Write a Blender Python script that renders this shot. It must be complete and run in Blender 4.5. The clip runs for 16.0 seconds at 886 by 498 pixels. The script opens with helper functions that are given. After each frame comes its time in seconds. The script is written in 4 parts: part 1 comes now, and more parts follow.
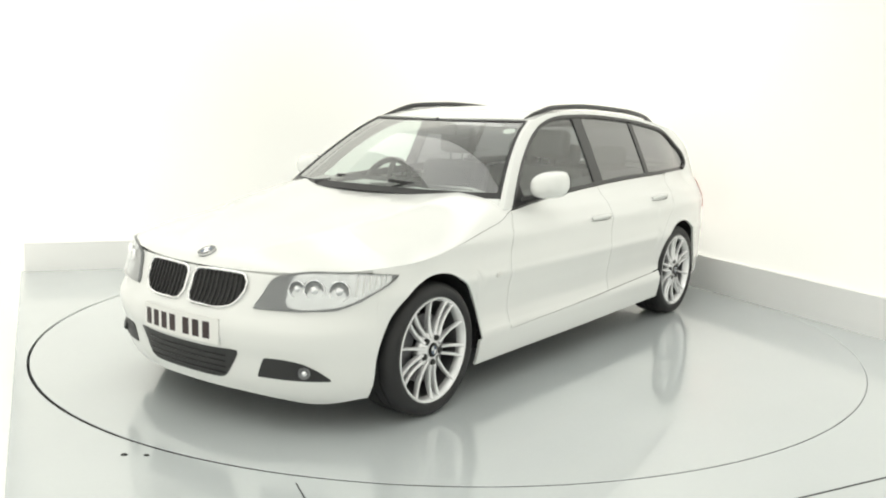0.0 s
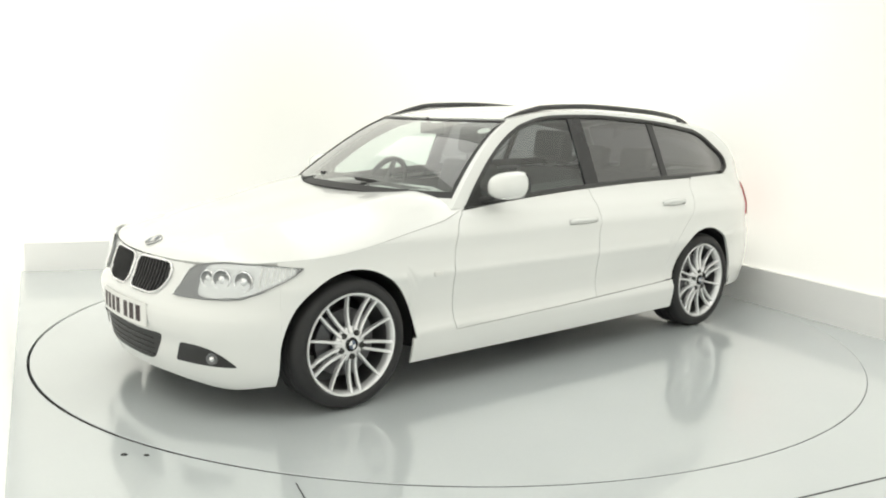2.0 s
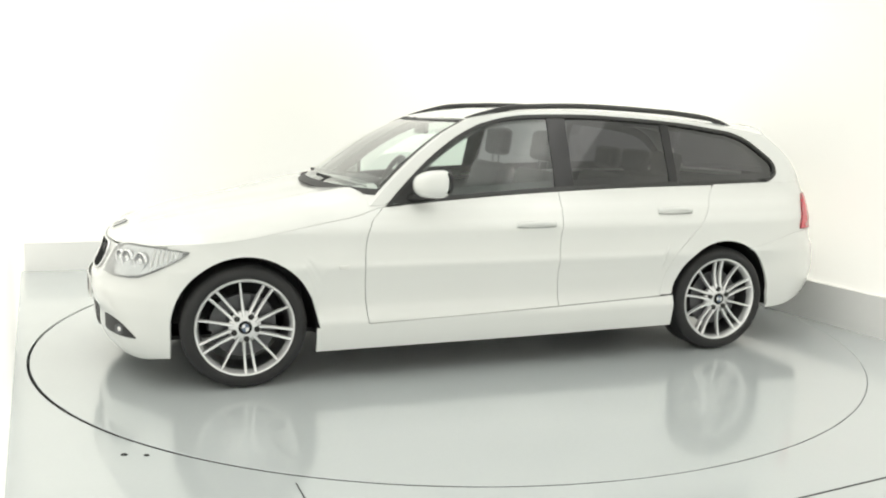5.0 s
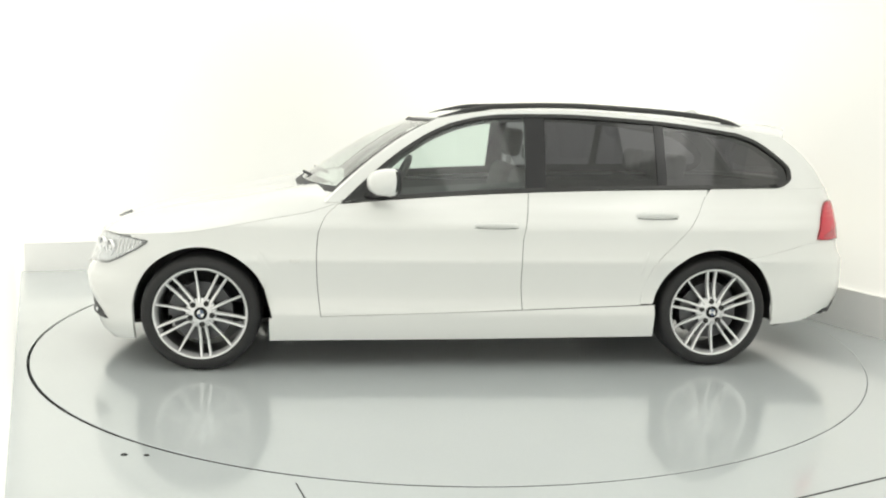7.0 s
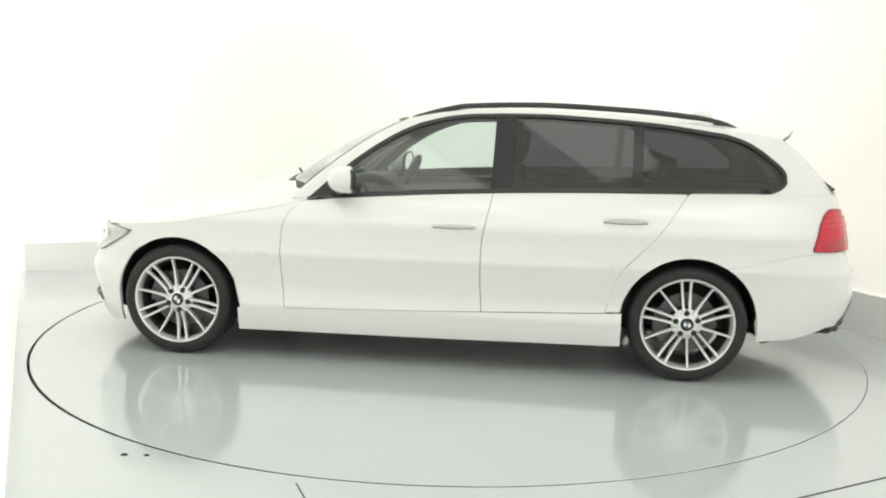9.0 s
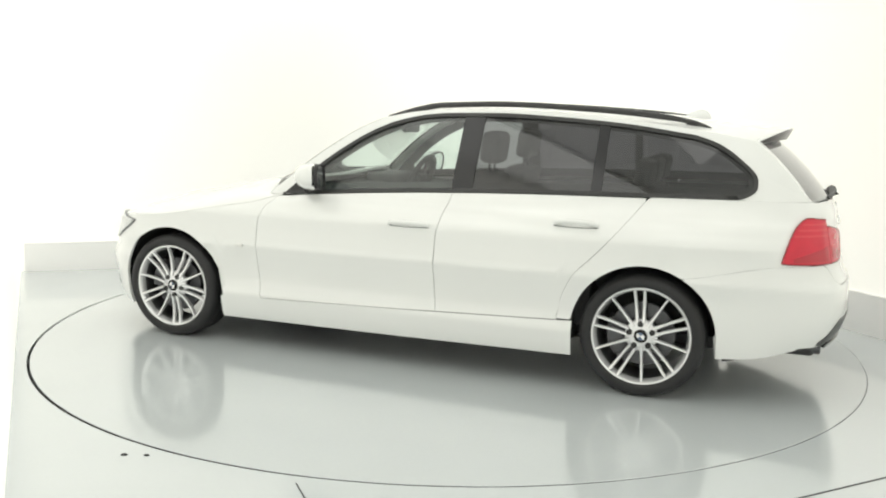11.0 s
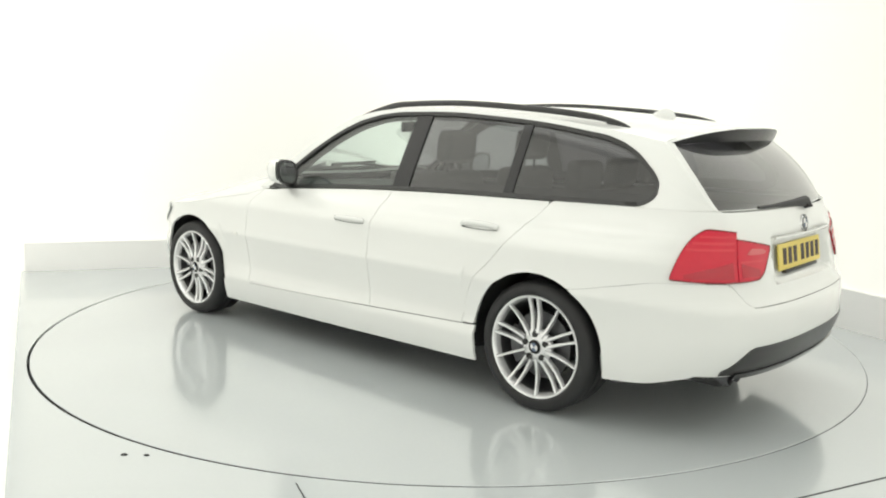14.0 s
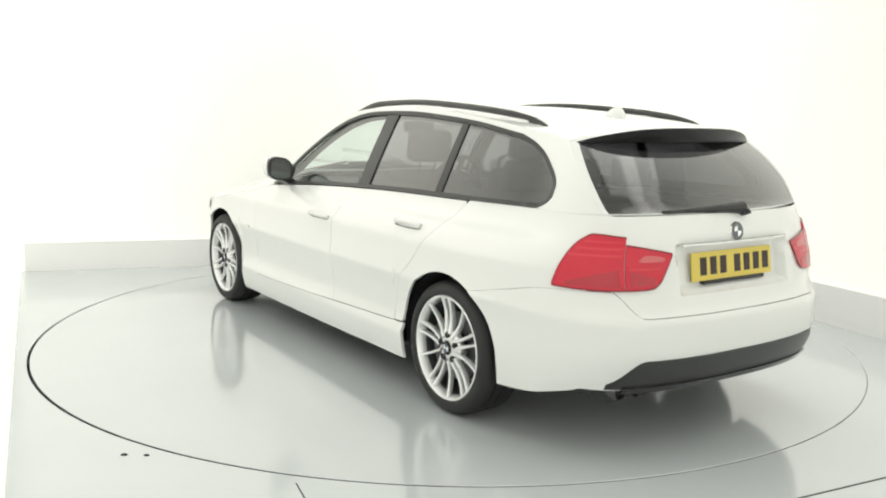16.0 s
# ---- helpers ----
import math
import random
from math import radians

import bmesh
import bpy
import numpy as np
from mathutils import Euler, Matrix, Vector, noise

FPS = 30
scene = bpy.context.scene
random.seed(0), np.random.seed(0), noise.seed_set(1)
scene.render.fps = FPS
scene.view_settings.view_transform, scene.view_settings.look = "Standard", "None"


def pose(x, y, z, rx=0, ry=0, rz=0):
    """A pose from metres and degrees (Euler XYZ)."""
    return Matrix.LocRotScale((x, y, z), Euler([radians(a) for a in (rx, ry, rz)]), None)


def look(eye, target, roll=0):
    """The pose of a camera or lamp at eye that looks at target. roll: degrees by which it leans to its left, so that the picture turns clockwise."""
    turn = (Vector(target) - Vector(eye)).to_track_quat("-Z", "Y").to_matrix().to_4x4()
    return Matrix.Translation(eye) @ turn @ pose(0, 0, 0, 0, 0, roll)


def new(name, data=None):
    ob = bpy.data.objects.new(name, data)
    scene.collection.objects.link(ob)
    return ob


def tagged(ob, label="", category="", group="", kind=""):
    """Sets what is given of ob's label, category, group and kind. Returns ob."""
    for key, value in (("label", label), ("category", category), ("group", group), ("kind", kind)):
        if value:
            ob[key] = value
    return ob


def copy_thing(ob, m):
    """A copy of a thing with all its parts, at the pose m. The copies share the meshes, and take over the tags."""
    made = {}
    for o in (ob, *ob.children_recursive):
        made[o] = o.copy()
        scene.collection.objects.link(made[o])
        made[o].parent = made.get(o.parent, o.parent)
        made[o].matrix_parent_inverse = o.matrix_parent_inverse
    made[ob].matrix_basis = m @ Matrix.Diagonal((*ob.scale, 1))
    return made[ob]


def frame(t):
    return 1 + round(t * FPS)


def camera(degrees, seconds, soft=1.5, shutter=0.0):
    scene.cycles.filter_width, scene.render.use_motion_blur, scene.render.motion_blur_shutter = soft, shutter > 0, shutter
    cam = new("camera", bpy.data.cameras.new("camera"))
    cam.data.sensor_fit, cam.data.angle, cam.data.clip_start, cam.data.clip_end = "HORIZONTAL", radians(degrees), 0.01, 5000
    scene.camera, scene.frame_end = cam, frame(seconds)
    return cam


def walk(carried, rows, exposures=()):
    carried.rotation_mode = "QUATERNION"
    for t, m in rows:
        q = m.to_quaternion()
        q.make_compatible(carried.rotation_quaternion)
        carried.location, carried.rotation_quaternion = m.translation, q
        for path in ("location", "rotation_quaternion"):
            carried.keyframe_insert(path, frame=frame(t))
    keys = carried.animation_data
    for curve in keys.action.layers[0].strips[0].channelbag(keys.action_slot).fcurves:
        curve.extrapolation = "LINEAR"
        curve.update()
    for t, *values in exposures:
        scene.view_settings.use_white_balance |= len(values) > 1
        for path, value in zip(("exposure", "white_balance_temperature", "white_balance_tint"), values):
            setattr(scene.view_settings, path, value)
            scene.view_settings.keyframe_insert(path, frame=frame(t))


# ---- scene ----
# The camera stands still; the car turns on a turntable.
cam = camera(53.42, 16.0, soft=2.05)
EYE = (0.0, -5.5606, 1.3883)
_pan, _tilt = radians(-0.446), radians(9.0905)
AIM = (EYE[0] + math.sin(_pan) * math.cos(_tilt), EYE[1] + math.cos(_pan) * math.cos(_tilt), EYE[2] - math.sin(_tilt))
walk(cam, [(0.0, look(EYE, AIM, 1.2886)), (16.0, look(EYE, AIM, 1.2886))], exposures=[(0.0, 0.0, 6500, 10), (16.0, 0.0, 6500, 10)])

# ---- world and light: a light box with backlit fabric walls and a luminous ceiling ----
world = bpy.data.worlds.new("world")
scene.world = world
world.use_nodes = True
world.node_tree.nodes["Background"].inputs[0].default_value = (1.0, 0.99, 0.96, 1)
world.node_tree.nodes["Background"].inputs[1].default_value = 0.3
WALL_GLOW, CEILING_GLOW, PANEL_GLOW = 0.515, 0.22, 1.02

# ---- materials ----
def nodes_of(name):
    m = bpy.data.materials.new(name)
    m.use_nodes = True
    nt = m.node_tree
    return m, nt, nt.nodes["Principled BSDF"]


def add(nt, kind, **inputs):
    n = nt.nodes.new(kind)
    for k, v in inputs.items():
        n.inputs[k.replace("_", " ")].default_value = v
    return n


def surface(name, color, rough=0.5, metal=0.0, coat=0.0, vary=0.08, scale=30.0, bump=0.0, fine=200.0, spec=0.5, rvary=0.06):
    """Principled with two scales of variation in colour and roughness, and fine relief."""
    m, nt, b = nodes_of(name)
    tc = nt.nodes.new("ShaderNodeTexCoord")
    big = add(nt, "ShaderNodeTexNoise", Scale=scale, Detail=4.0)
    small = add(nt, "ShaderNodeTexNoise", Scale=fine, Detail=3.0)
    nt.links.new(tc.outputs["Object"], big.inputs["Vector"])
    nt.links.new(tc.outputs["Object"], small.inputs["Vector"])
    mixn = nt.nodes.new("ShaderNodeMath")
    mixn.operation = "MULTIPLY_ADD"
    mixn.inputs[1].default_value = 0.6
    nt.links.new(big.outputs["Fac"], mixn.inputs[0])
    sc = nt.nodes.new("ShaderNodeMath")
    sc.operation = "MULTIPLY"
    sc.inputs[1].default_value = 0.4
    nt.links.new(small.outputs["Fac"], sc.inputs[0])
    nt.links.new(sc.outputs[0], mixn.inputs[2])
    ramp = nt.nodes.new("ShaderNodeMix")
    ramp.data_type = "RGBA"
    lo = [max(0.0, c * (1 - vary)) for c in color]
    hi = [min(1.0, c * (1 + vary)) for c in color]
    ramp.inputs[6].default_value = (*lo, 1)
    ramp.inputs[7].default_value = (*hi, 1)
    nt.links.new(mixn.outputs[0], ramp.inputs[0])
    nt.links.new(ramp.outputs[2], b.inputs["Base Color"])
    rr = nt.nodes.new("ShaderNodeMapRange")
    rr.inputs[3].default_value = max(0.0, rough - rvary)
    rr.inputs[4].default_value = min(1.0, rough + rvary)
    nt.links.new(mixn.outputs[0], rr.inputs[0])
    nt.links.new(rr.outputs[0], b.inputs["Roughness"])
    b.inputs["Metallic"].default_value = metal
    b.inputs["Coat Weight"].default_value = coat
    b.inputs["Coat Roughness"].default_value = 0.04
    b.inputs["Specular IOR Level"].default_value = spec
    if bump:
        bp = add(nt, "ShaderNodeBump", Strength=bump, Distance=0.002)
        nt.links.new(small.outputs["Fac"], bp.inputs["Height"])
        nt.links.new(bp.outputs[0], b.inputs["Normal"])
    return m


def glass(name, tint, gloss=0.12, rough=0.02, power=5.0):
    """A thin pane: tinted see-through and a mirror coat that grows towards grazing."""
    m, nt, b = nodes_of(name)
    out = nt.nodes["Material Output"]
    nt.nodes.remove(b)
    tr = add(nt, "ShaderNodeBsdfTransparent", Color=(*tint, 1))
    gl = add(nt, "ShaderNodeBsdfGlossy", Color=(1, 1, 1, 1), Roughness=rough)
    fr = add(nt, "ShaderNodeLayerWeight", Blend=0.5)
    pw = nt.nodes.new("ShaderNodeMath")
    pw.operation = "POWER"
    pw.inputs[1].default_value = power
    nt.links.new(fr.outputs["Facing"], pw.inputs[0])
    mul = nt.nodes.new("ShaderNodeMath")
    mul.operation = "MULTIPLY_ADD"
    mul.inputs[1].default_value = 0.85
    mul.inputs[2].default_value = gloss
    nt.links.new(pw.outputs[0], mul.inputs[0])
    mx = nt.nodes.new("ShaderNodeMixShader")
    nt.links.new(mul.outputs[0], mx.inputs[0])
    nt.links.new(tr.outputs[0], mx.inputs[1])
    nt.links.new(gl.outputs[0], mx.inputs[2])
    nt.links.new(mx.outputs[0], out.inputs[0])
    return m


def glowing(name, color, strength, base=0.85, vary=0.05, dim=None):
    """White diffusing sheet lit from behind, slightly uneven; dim: (point, reach, share) of a soft shade painted into
    the glow.
    """
    m, nt, b = nodes_of(name)
    b.inputs["Base Color"].default_value = (base, base, base * 0.985, 1)
    b.inputs["Roughness"].default_value = 0.9
    b.inputs["Specular IOR Level"].default_value = 0.1
    tc = nt.nodes.new("ShaderNodeTexCoord")
    n = add(nt, "ShaderNodeTexNoise", Scale=0.7, Detail=2.0)
    nt.links.new(tc.outputs["Object"], n.inputs["Vector"])
    r = nt.nodes.new("ShaderNodeMapRange")
    r.inputs[3].default_value = strength * (1 - vary)
    r.inputs[4].default_value = strength * (1 + vary)
    nt.links.new(n.outputs["Fac"], r.inputs[0])
    b.inputs["Emission Color"].default_value = (*color, 1)
    level = r.outputs[0]
    # painted shade: emission drops smoothly towards one chosen point
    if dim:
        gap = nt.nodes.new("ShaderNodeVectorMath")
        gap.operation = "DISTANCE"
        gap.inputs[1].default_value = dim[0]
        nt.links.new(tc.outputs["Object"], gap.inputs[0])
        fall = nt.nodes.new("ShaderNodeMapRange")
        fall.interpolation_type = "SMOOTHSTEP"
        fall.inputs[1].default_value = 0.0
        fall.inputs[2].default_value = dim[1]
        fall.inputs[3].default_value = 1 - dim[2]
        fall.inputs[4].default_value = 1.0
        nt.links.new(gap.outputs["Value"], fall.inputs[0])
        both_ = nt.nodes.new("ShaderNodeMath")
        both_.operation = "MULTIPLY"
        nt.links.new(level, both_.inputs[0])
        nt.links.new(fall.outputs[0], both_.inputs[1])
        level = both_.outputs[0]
    nt.links.new(level, b.inputs["Emission Strength"])
    return m


M_WALL = glowing("backlit_fabric", (1.0, 0.988, 0.89), WALL_GLOW * 1.10, base=0.74, vary=0.14)
# back and right wall each carry a broad darker patch painted into the emission
M_WALL_DIM = glowing("shaded_back_fabric", (1.0, 0.988, 0.87), WALL_GLOW * 0.96, base=0.74, vary=0.06, dim=((-1.47, 2.15, 1.45), 2.0, 0.42))
M_WALL_RIGHT = glowing("shaded_right_fabric", (1.0, 0.988, 0.87), WALL_GLOW, base=0.74, vary=0.06, dim=((2.9, -0.3, 2.5), 2.9, 0.55))
M_CEIL = glowing("luminous_ceiling", (1.0, 0.995, 0.95), CEILING_GLOW)
M_PANEL = glowing("light_panel_diffuser", (1.0, 0.995, 0.95), PANEL_GLOW, vary=0.03)
M_DULL = surface("painted_board", (0.82, 0.82, 0.80), 0.8, vary=0.04, scale=3)
M_SKIRT = surface("skirting_paint", (0.96, 0.96, 0.95), 0.35, vary=0.05, scale=5, bump=0.05)
M_FLOOR = surface("floor_epoxy", (0.595, 0.635, 0.645), 0.16, coat=0.5, vary=0.05, scale=2.2, fine=60, rvary=0.05, spec=1.0)
M_DISC = surface("turntable_epoxy", (0.59, 0.628, 0.638), 0.16, coat=0.5, vary=0.05, scale=1.8, fine=60, rvary=0.05, spec=1.0)
M_GAP = surface("dark_gap", (0.03, 0.03, 0.03), 0.8)
M_PAINT = surface("white_paint", (0.81, 0.82, 0.805), 0.26, coat=0.9, vary=0.015, scale=4, fine=900, rvary=0.03)
M_BLACK = surface("black_plastic", (0.022, 0.022, 0.023), 0.5, vary=0.2, scale=20, bump=0.1)
M_GLOSSBLACK = surface("gloss_black", (0.010, 0.010, 0.011), 0.22, spec=0.3, vary=0.1)
M_PILLAR = surface("gloss_pillar_trim", (0.022, 0.022, 0.024), 0.12, coat=0.15, spec=0.4, vary=0.05, rvary=0.005)
M_BADGERING = surface("badge_ring", (0.16, 0.165, 0.17), 0.25, metal=0.4, vary=0.1)
M_MIRROR = surface("mirror_silver", (0.72, 0.74, 0.74), 0.03, metal=1.0, vary=0.02, rvary=0.01)
M_RAIL = surface("satin_black_trim", (0.03, 0.03, 0.03), 0.32, vary=0.1)
M_RUBBER = surface("tyre_rubber", (0.017, 0.017, 0.018), 0.62, vary=0.25, scale=25, bump=0.25)
M_ALLOY = surface("silver_alloy", (0.86, 0.865, 0.87), 0.24, metal=0.6, vary=0.05, scale=40)
M_DARKMETAL = surface("dark_alloy", (0.10, 0.10, 0.105), 0.45, metal=0.7, vary=0.15, scale=30)
M_STEEL = surface("brake_steel", (0.10, 0.10, 0.105), 0.4, metal=0.9, vary=0.2, scale=60)
M_CHROME = surface("chrome", (0.85, 0.85, 0.86), 0.08, metal=1.0, vary=0.03)
M_REDDEEP = surface("deep_red_lens", (0.46, 0.010, 0.028), 0.18, coat=0.35, vary=0.15, scale=25)
M_REDBAR = surface("bright_red_lens", (0.68, 0.035, 0.06), 0.15, coat=0.35, vary=0.1, scale=25)
M_RED = surface("red_lens", (0.62, 0.018, 0.045), 0.18, coat=0.35, spec=0.3, vary=0.12, scale=18)
M_REDDARK = surface("dark_red_lens", (0.20, 0.006, 0.014), 0.2, coat=0.3, vary=0.1)
M_REDLIGHT = surface("pale_red_lens", (0.62, 0.12, 0.13), 0.15, coat=0.3, vary=0.1, scale=18)
M_LENS = glass("clear_lens", (0.93, 0.94, 0.95), 0.09, power=3.0)
M_LAMPBACK = surface("lamp_reflector", (0.74, 0.75, 0.75), 0.22, metal=0.6, vary=0.2, scale=40)
M_GLASS = glass("clear_glass", (0.78, 0.85, 0.82), 0.08, power=3.5)
M_WSGLASS = glass("windscreen_glass", (0.86, 0.92, 0.89), 0.14, power=3.2)
M_TINT = glass("privacy_glass", (0.185, 0.185, 0.20), 0.07, power=2.5)
M_SEAT = surface("dark_seat_cloth", (0.045, 0.045, 0.047), 0.85, vary=0.2, scale=30, bump=0.3)
M_DASH = surface("grey_dash", (0.06, 0.06, 0.062), 0.7, vary=0.15, scale=30, bump=0.2)
M_PLATE_W = surface("white_plate", (0.82, 0.82, 0.80), 0.35, vary=0.02)
M_PLATE_Y = surface("yellow_plate", (0.74, 0.58, 0.10), 0.35, vary=0.03)
M_BAR = surface("plate_bar", (0.03, 0.015, 0.015), 0.5)
M_BLUE = surface("badge_blue", (0.09, 0.12, 0.18), 0.25)
M_LAMPDARK = surface("dark_lamp_bezel", (0.17, 0.175, 0.18), 0.3, metal=0.5, vary=0.2, scale=30)
M_AMBER = surface("grey_reflector", (0.78, 0.78, 0.76), 0.2)


def part(name, bm, material, parent=None, label="", smooth=40):
    me = bpy.data.meshes.new(name)
    bm.to_mesh(me)
    bm.free()
    me.materials.append(material)
    if smooth:
        me.shade_smooth()
        me.set_sharp_from_angle(angle=radians(smooth))
    ob = new(name, me)
    if parent is not None:
        ob.parent = parent
    if label:
        ob["label"] = label
    return ob


def mesh_bm(verts, faces):
    bm = bmesh.new()
    vs = [bm.verts.new(v) for v in verts]
    for f in faces:
        if len({*f}) == len(f):
            bm.faces.new([vs[i] for i in f])
    return bm


def box_bm(x0, x1, y0, y1, z0, z1, bevel=0.0, seg=2, m=None):
    bm = bmesh.new()
    bmesh.ops.create_cube(bm, size=1)
    for v in bm.verts:
        v.co = Vector((x0 + (v.co.x + .5) * (x1 - x0), y0 + (v.co.y + .5) * (y1 - y0), z0 + (v.co.z + .5) * (z1 - z0)))
    if bevel:
        bmesh.ops.bevel(bm, geom=bm.edges[:], offset=bevel, segments=seg, affect="EDGES", profile=0.6)
    if m is not None:
        bm.transform(m)
    return bm


# ---- the room: a rectangle turned by about 25 degrees ----
U = Vector((0.433, -0.901, 0))     # along the side walls, towards the camera
V = Vector((0.947, 0.322, 0))      # along the back wall
CORNER = Vector((1.27, 3.08, 0))   # back corner behind the car
LEFT_END = Vector((-3.47, 1.465, 0))
HIGH = 3.3


def wall_between(name, a, b, z0, z1, thick, material, label):
    a, b = Vector(a), Vector(b)
    d = (b - a).normalized()
    n = Vector((d.y, -d.x, 0)) * thick
    vs = [a, b, b + n, a + n]
    verts = [(p.x, p.y, z0) for p in vs] + [(p.x, p.y, z1) for p in vs]
    faces = [(3, 2, 1, 0), (4, 5, 6, 7), (0, 1, 5, 4), (1, 2, 6, 5), (2, 3, 7, 6), (3, 0, 4, 7)]
    bm = mesh_bm(verts, faces)
    bmesh.ops.recalc_face_normals(bm, faces=bm.faces)
    ob = part(name, bm, material, smooth=0)
    return tagged(ob, label, "wall", kind="structure")


RIGHT_FAR = CORNER + U * 11.0
LEFT_FAR = LEFT_END + Vector((0.4268, -0.9043, 0)) * 6.2 - V * 0.02
wall_between("wall_back", CORNER + V * 0.15, LEFT_END - V * 0.12, 0.0, HIGH, 0.1, M_WALL_DIM, "white backlit fabric wall of the light box, soft shade painted in")
wall_between("wall_right", RIGHT_FAR, CORNER, 0.0, HIGH, 0.1, M_WALL_RIGHT, "white backlit fabric wall of the light box, soft shade painted in")
wall_between("wall_left", LEFT_END - V * 0.02, LEFT_FAR, 0.0, HIGH, 0.1, M_WALL, "white backlit fabric wall without skirting")
# added walls out of view; their glow brightens surfaces that face the camera
wall_between("wall_camera_side", LEFT_FAR, LEFT_FAR - V * 1.6, 0.0, HIGH, 0.1, M_WALL, "unseen glowing wall beside the camera, added as fill light")
wall_between("wall_camera_flank", LEFT_FAR - V * 1.6, LEFT_FAR - V * 1.6 + U * 4.8, 0.0, HIGH, 0.1, M_WALL, "unseen glowing wall beside the camera, added as fill light")
wall_between("wall_front", LEFT_FAR - V * 1.6 + U * 4.8, RIGHT_FAR, 0.0, HIGH, 0.1, M_WALL, "unseen glowing wall behind the camera, added as fill light")
SK = 0.266
wall_between("skirting_back", CORNER - U * -0.03, LEFT_END + U * 0.03 - V * -0.01, 0.0, SK * 0.885, -0.02, M_SKIRT, "low pale grey skirting board along the wall")
wall_between("skirting_right", RIGHT_FAR - V * 0.02, CORNER - V * 0.02, 0.0, SK, -0.02, M_SKIRT, "low pale grey skirting board along the wall")
ceil = part("ceiling", box_bm(-7, 9, -9, 5, HIGH, HIGH + 0.1), M_CEIL, smooth=0)
tagged(ceil, "white ceiling of the light box", "ceiling", kind="structure")

# long light panels under the ceiling
panel_0 = new("ceiling_light")
tagged(panel_0, "long white luminous panel under the ceiling", "light panel", "light panels under the ceiling")
part("frame", box_bm(-.36, .36, -3.1, 3.1, .03, .09, .01), M_DULL, panel_0)
part("diffuser", box_bm(-.33, .33, -3.07, 3.07, .0, .035, .01), M_PANEL, panel_0)
PANELS = [Matrix.Translation((x, y, HIGH - .09)) @ Matrix.Rotation(radians(25.5), 4, "Z") for x, y in ((-1.75, -1.0), (-.35, -.35), (1.05, .3), (2.05, -.95))]
panel_0.matrix_basis = PANELS[0]
for m_ in PANELS[1:]:
    copy_thing(panel_0, m_)

# ---- floor with a round pit, and the turntable in it ----
R_DISC, GAP, PIT_X, PIT_Y = 2.459, 0.0076, -0.0068, -0.003


def ring_floor():
    n = 160
    verts, faces = [], []
    for i in range(n):
        a = 2 * math.pi * i / n
        c, s = math.cos(a), math.sin(a)
        k = 12 / max(abs(c), abs(s))
        h = R_DISC + GAP
        verts += [(PIT_X + h * c, PIT_Y + h * s, -0.05), (PIT_X + h * c, PIT_Y + h * s, -0.002), (PIT_X + (h + .003) * c, PIT_Y + (h + .003) * s, 0), (k * c, k * s, 0)]
    for i in range(n):
        j = (i + 1) % n
        for k in range(3):
            faces.append((4 * i + k, 4 * i + k + 1, 4 * j + k + 1, 4 * j + k))
    bm = mesh_bm(verts, faces)
    bmesh.ops.recalc_face_normals(bm, faces=bm.faces)
    return bm


floor = part("floor", ring_floor(), M_FLOOR, smooth=30)
tagged(floor, "glossy pale grey epoxy studio floor", "floor", kind="structure")
for f in floor.data.polygons:
    if f.normal.z < -0.5:
        floor.data.flip_normals()
        break
pit = part("floor_pit", box_bm(-2.6, 2.6, -2.6, 2.6, -0.08, -0.05), M_GAP, smooth=0)
tagged(pit, "dark pit floor below the turntable", "floor", kind="structure")


def tube_ring(r, w, z):
    n = 160
    verts, faces = [], []
    for i in range(n):
        a = 2 * math.pi * i / n
        c, s = math.cos(a), math.sin(a)
        verts += [((r + w + dx) * c, (r + w + dx) * s, z + dz) for dx, dz in ((.0012, .003), (.0022, -.002), (.0022, -.03), (.0, -.03))]
    for i in range(n):
        j = (i + 1) % n
        faces += [(4 * i + k, 4 * j + k, 4 * j + (k + 1) % 4, 4 * i + (k + 1) % 4) for k in range(4)]
    return mesh_bm(verts, faces)


def disc_bm():
    n = 160
    verts = [(0, 0, 0)]
    rings = [(1.2, 0), (R_DISC - .003, 0), (R_DISC, -.002), (R_DISC, -.049)]
    for r, z in rings:
        verts += [(r * math.cos(2 * math.pi * i / n), r * math.sin(2 * math.pi * i / n), z) for i in range(n)]
    faces = [(0, 1 + i, 1 + (i + 1) % n) for i in range(n)]
    for k in range(len(rings) - 1):
        for i in range(n):
            j = (i + 1) % n
            a, b = 1 + k * n, 1 + (k + 1) * n
            faces.append((a + i, b + i, b + j, a + j))
    return mesh_bm(verts, faces)


turntable = new("turntable")
part("deck", disc_bm(), M_DISC, turntable, smooth=30)
part("deck_edge", tube_ring(R_DISC - .006, .005, -.006), M_GAP, turntable, "dark rubber edge")
tagged(turntable, "round glossy pale grey turntable set flush in the floor", "turntable")


def strip(name, a, b, w, label, z=0.0015):
    a, b = Vector(a), Vector(b)
    d = (b - a).normalized()
    n = Vector((-d.y, d.x)) * w / 2
    verts = [(*(a - n), z), (*(b - n), z), (*(b + n), z), (*(a + n), z), (*(a - n), z - .004), (*(b - n), z - .004), (*(b + n), z - .004), (*(a + n), z - .004)]
    bm = mesh_bm(verts, [(0, 1, 2, 3), (0, 4, 5, 1), (1, 5, 6, 2), (2, 6, 7, 3), (3, 7, 4, 0)])
    return tagged(part(name, bm, M_GAP, smooth=0), label, "floor joint", kind="structure")


strip("floor_joint_1", (0.9, -2.695), (2.6, -1.845), 0.008, "thin dark joint between floor boards")
strip("floor_joint_2", (-0.55, -2.475), (-0.42, -2.78), 0.005, "thin dark joint between floor boards")


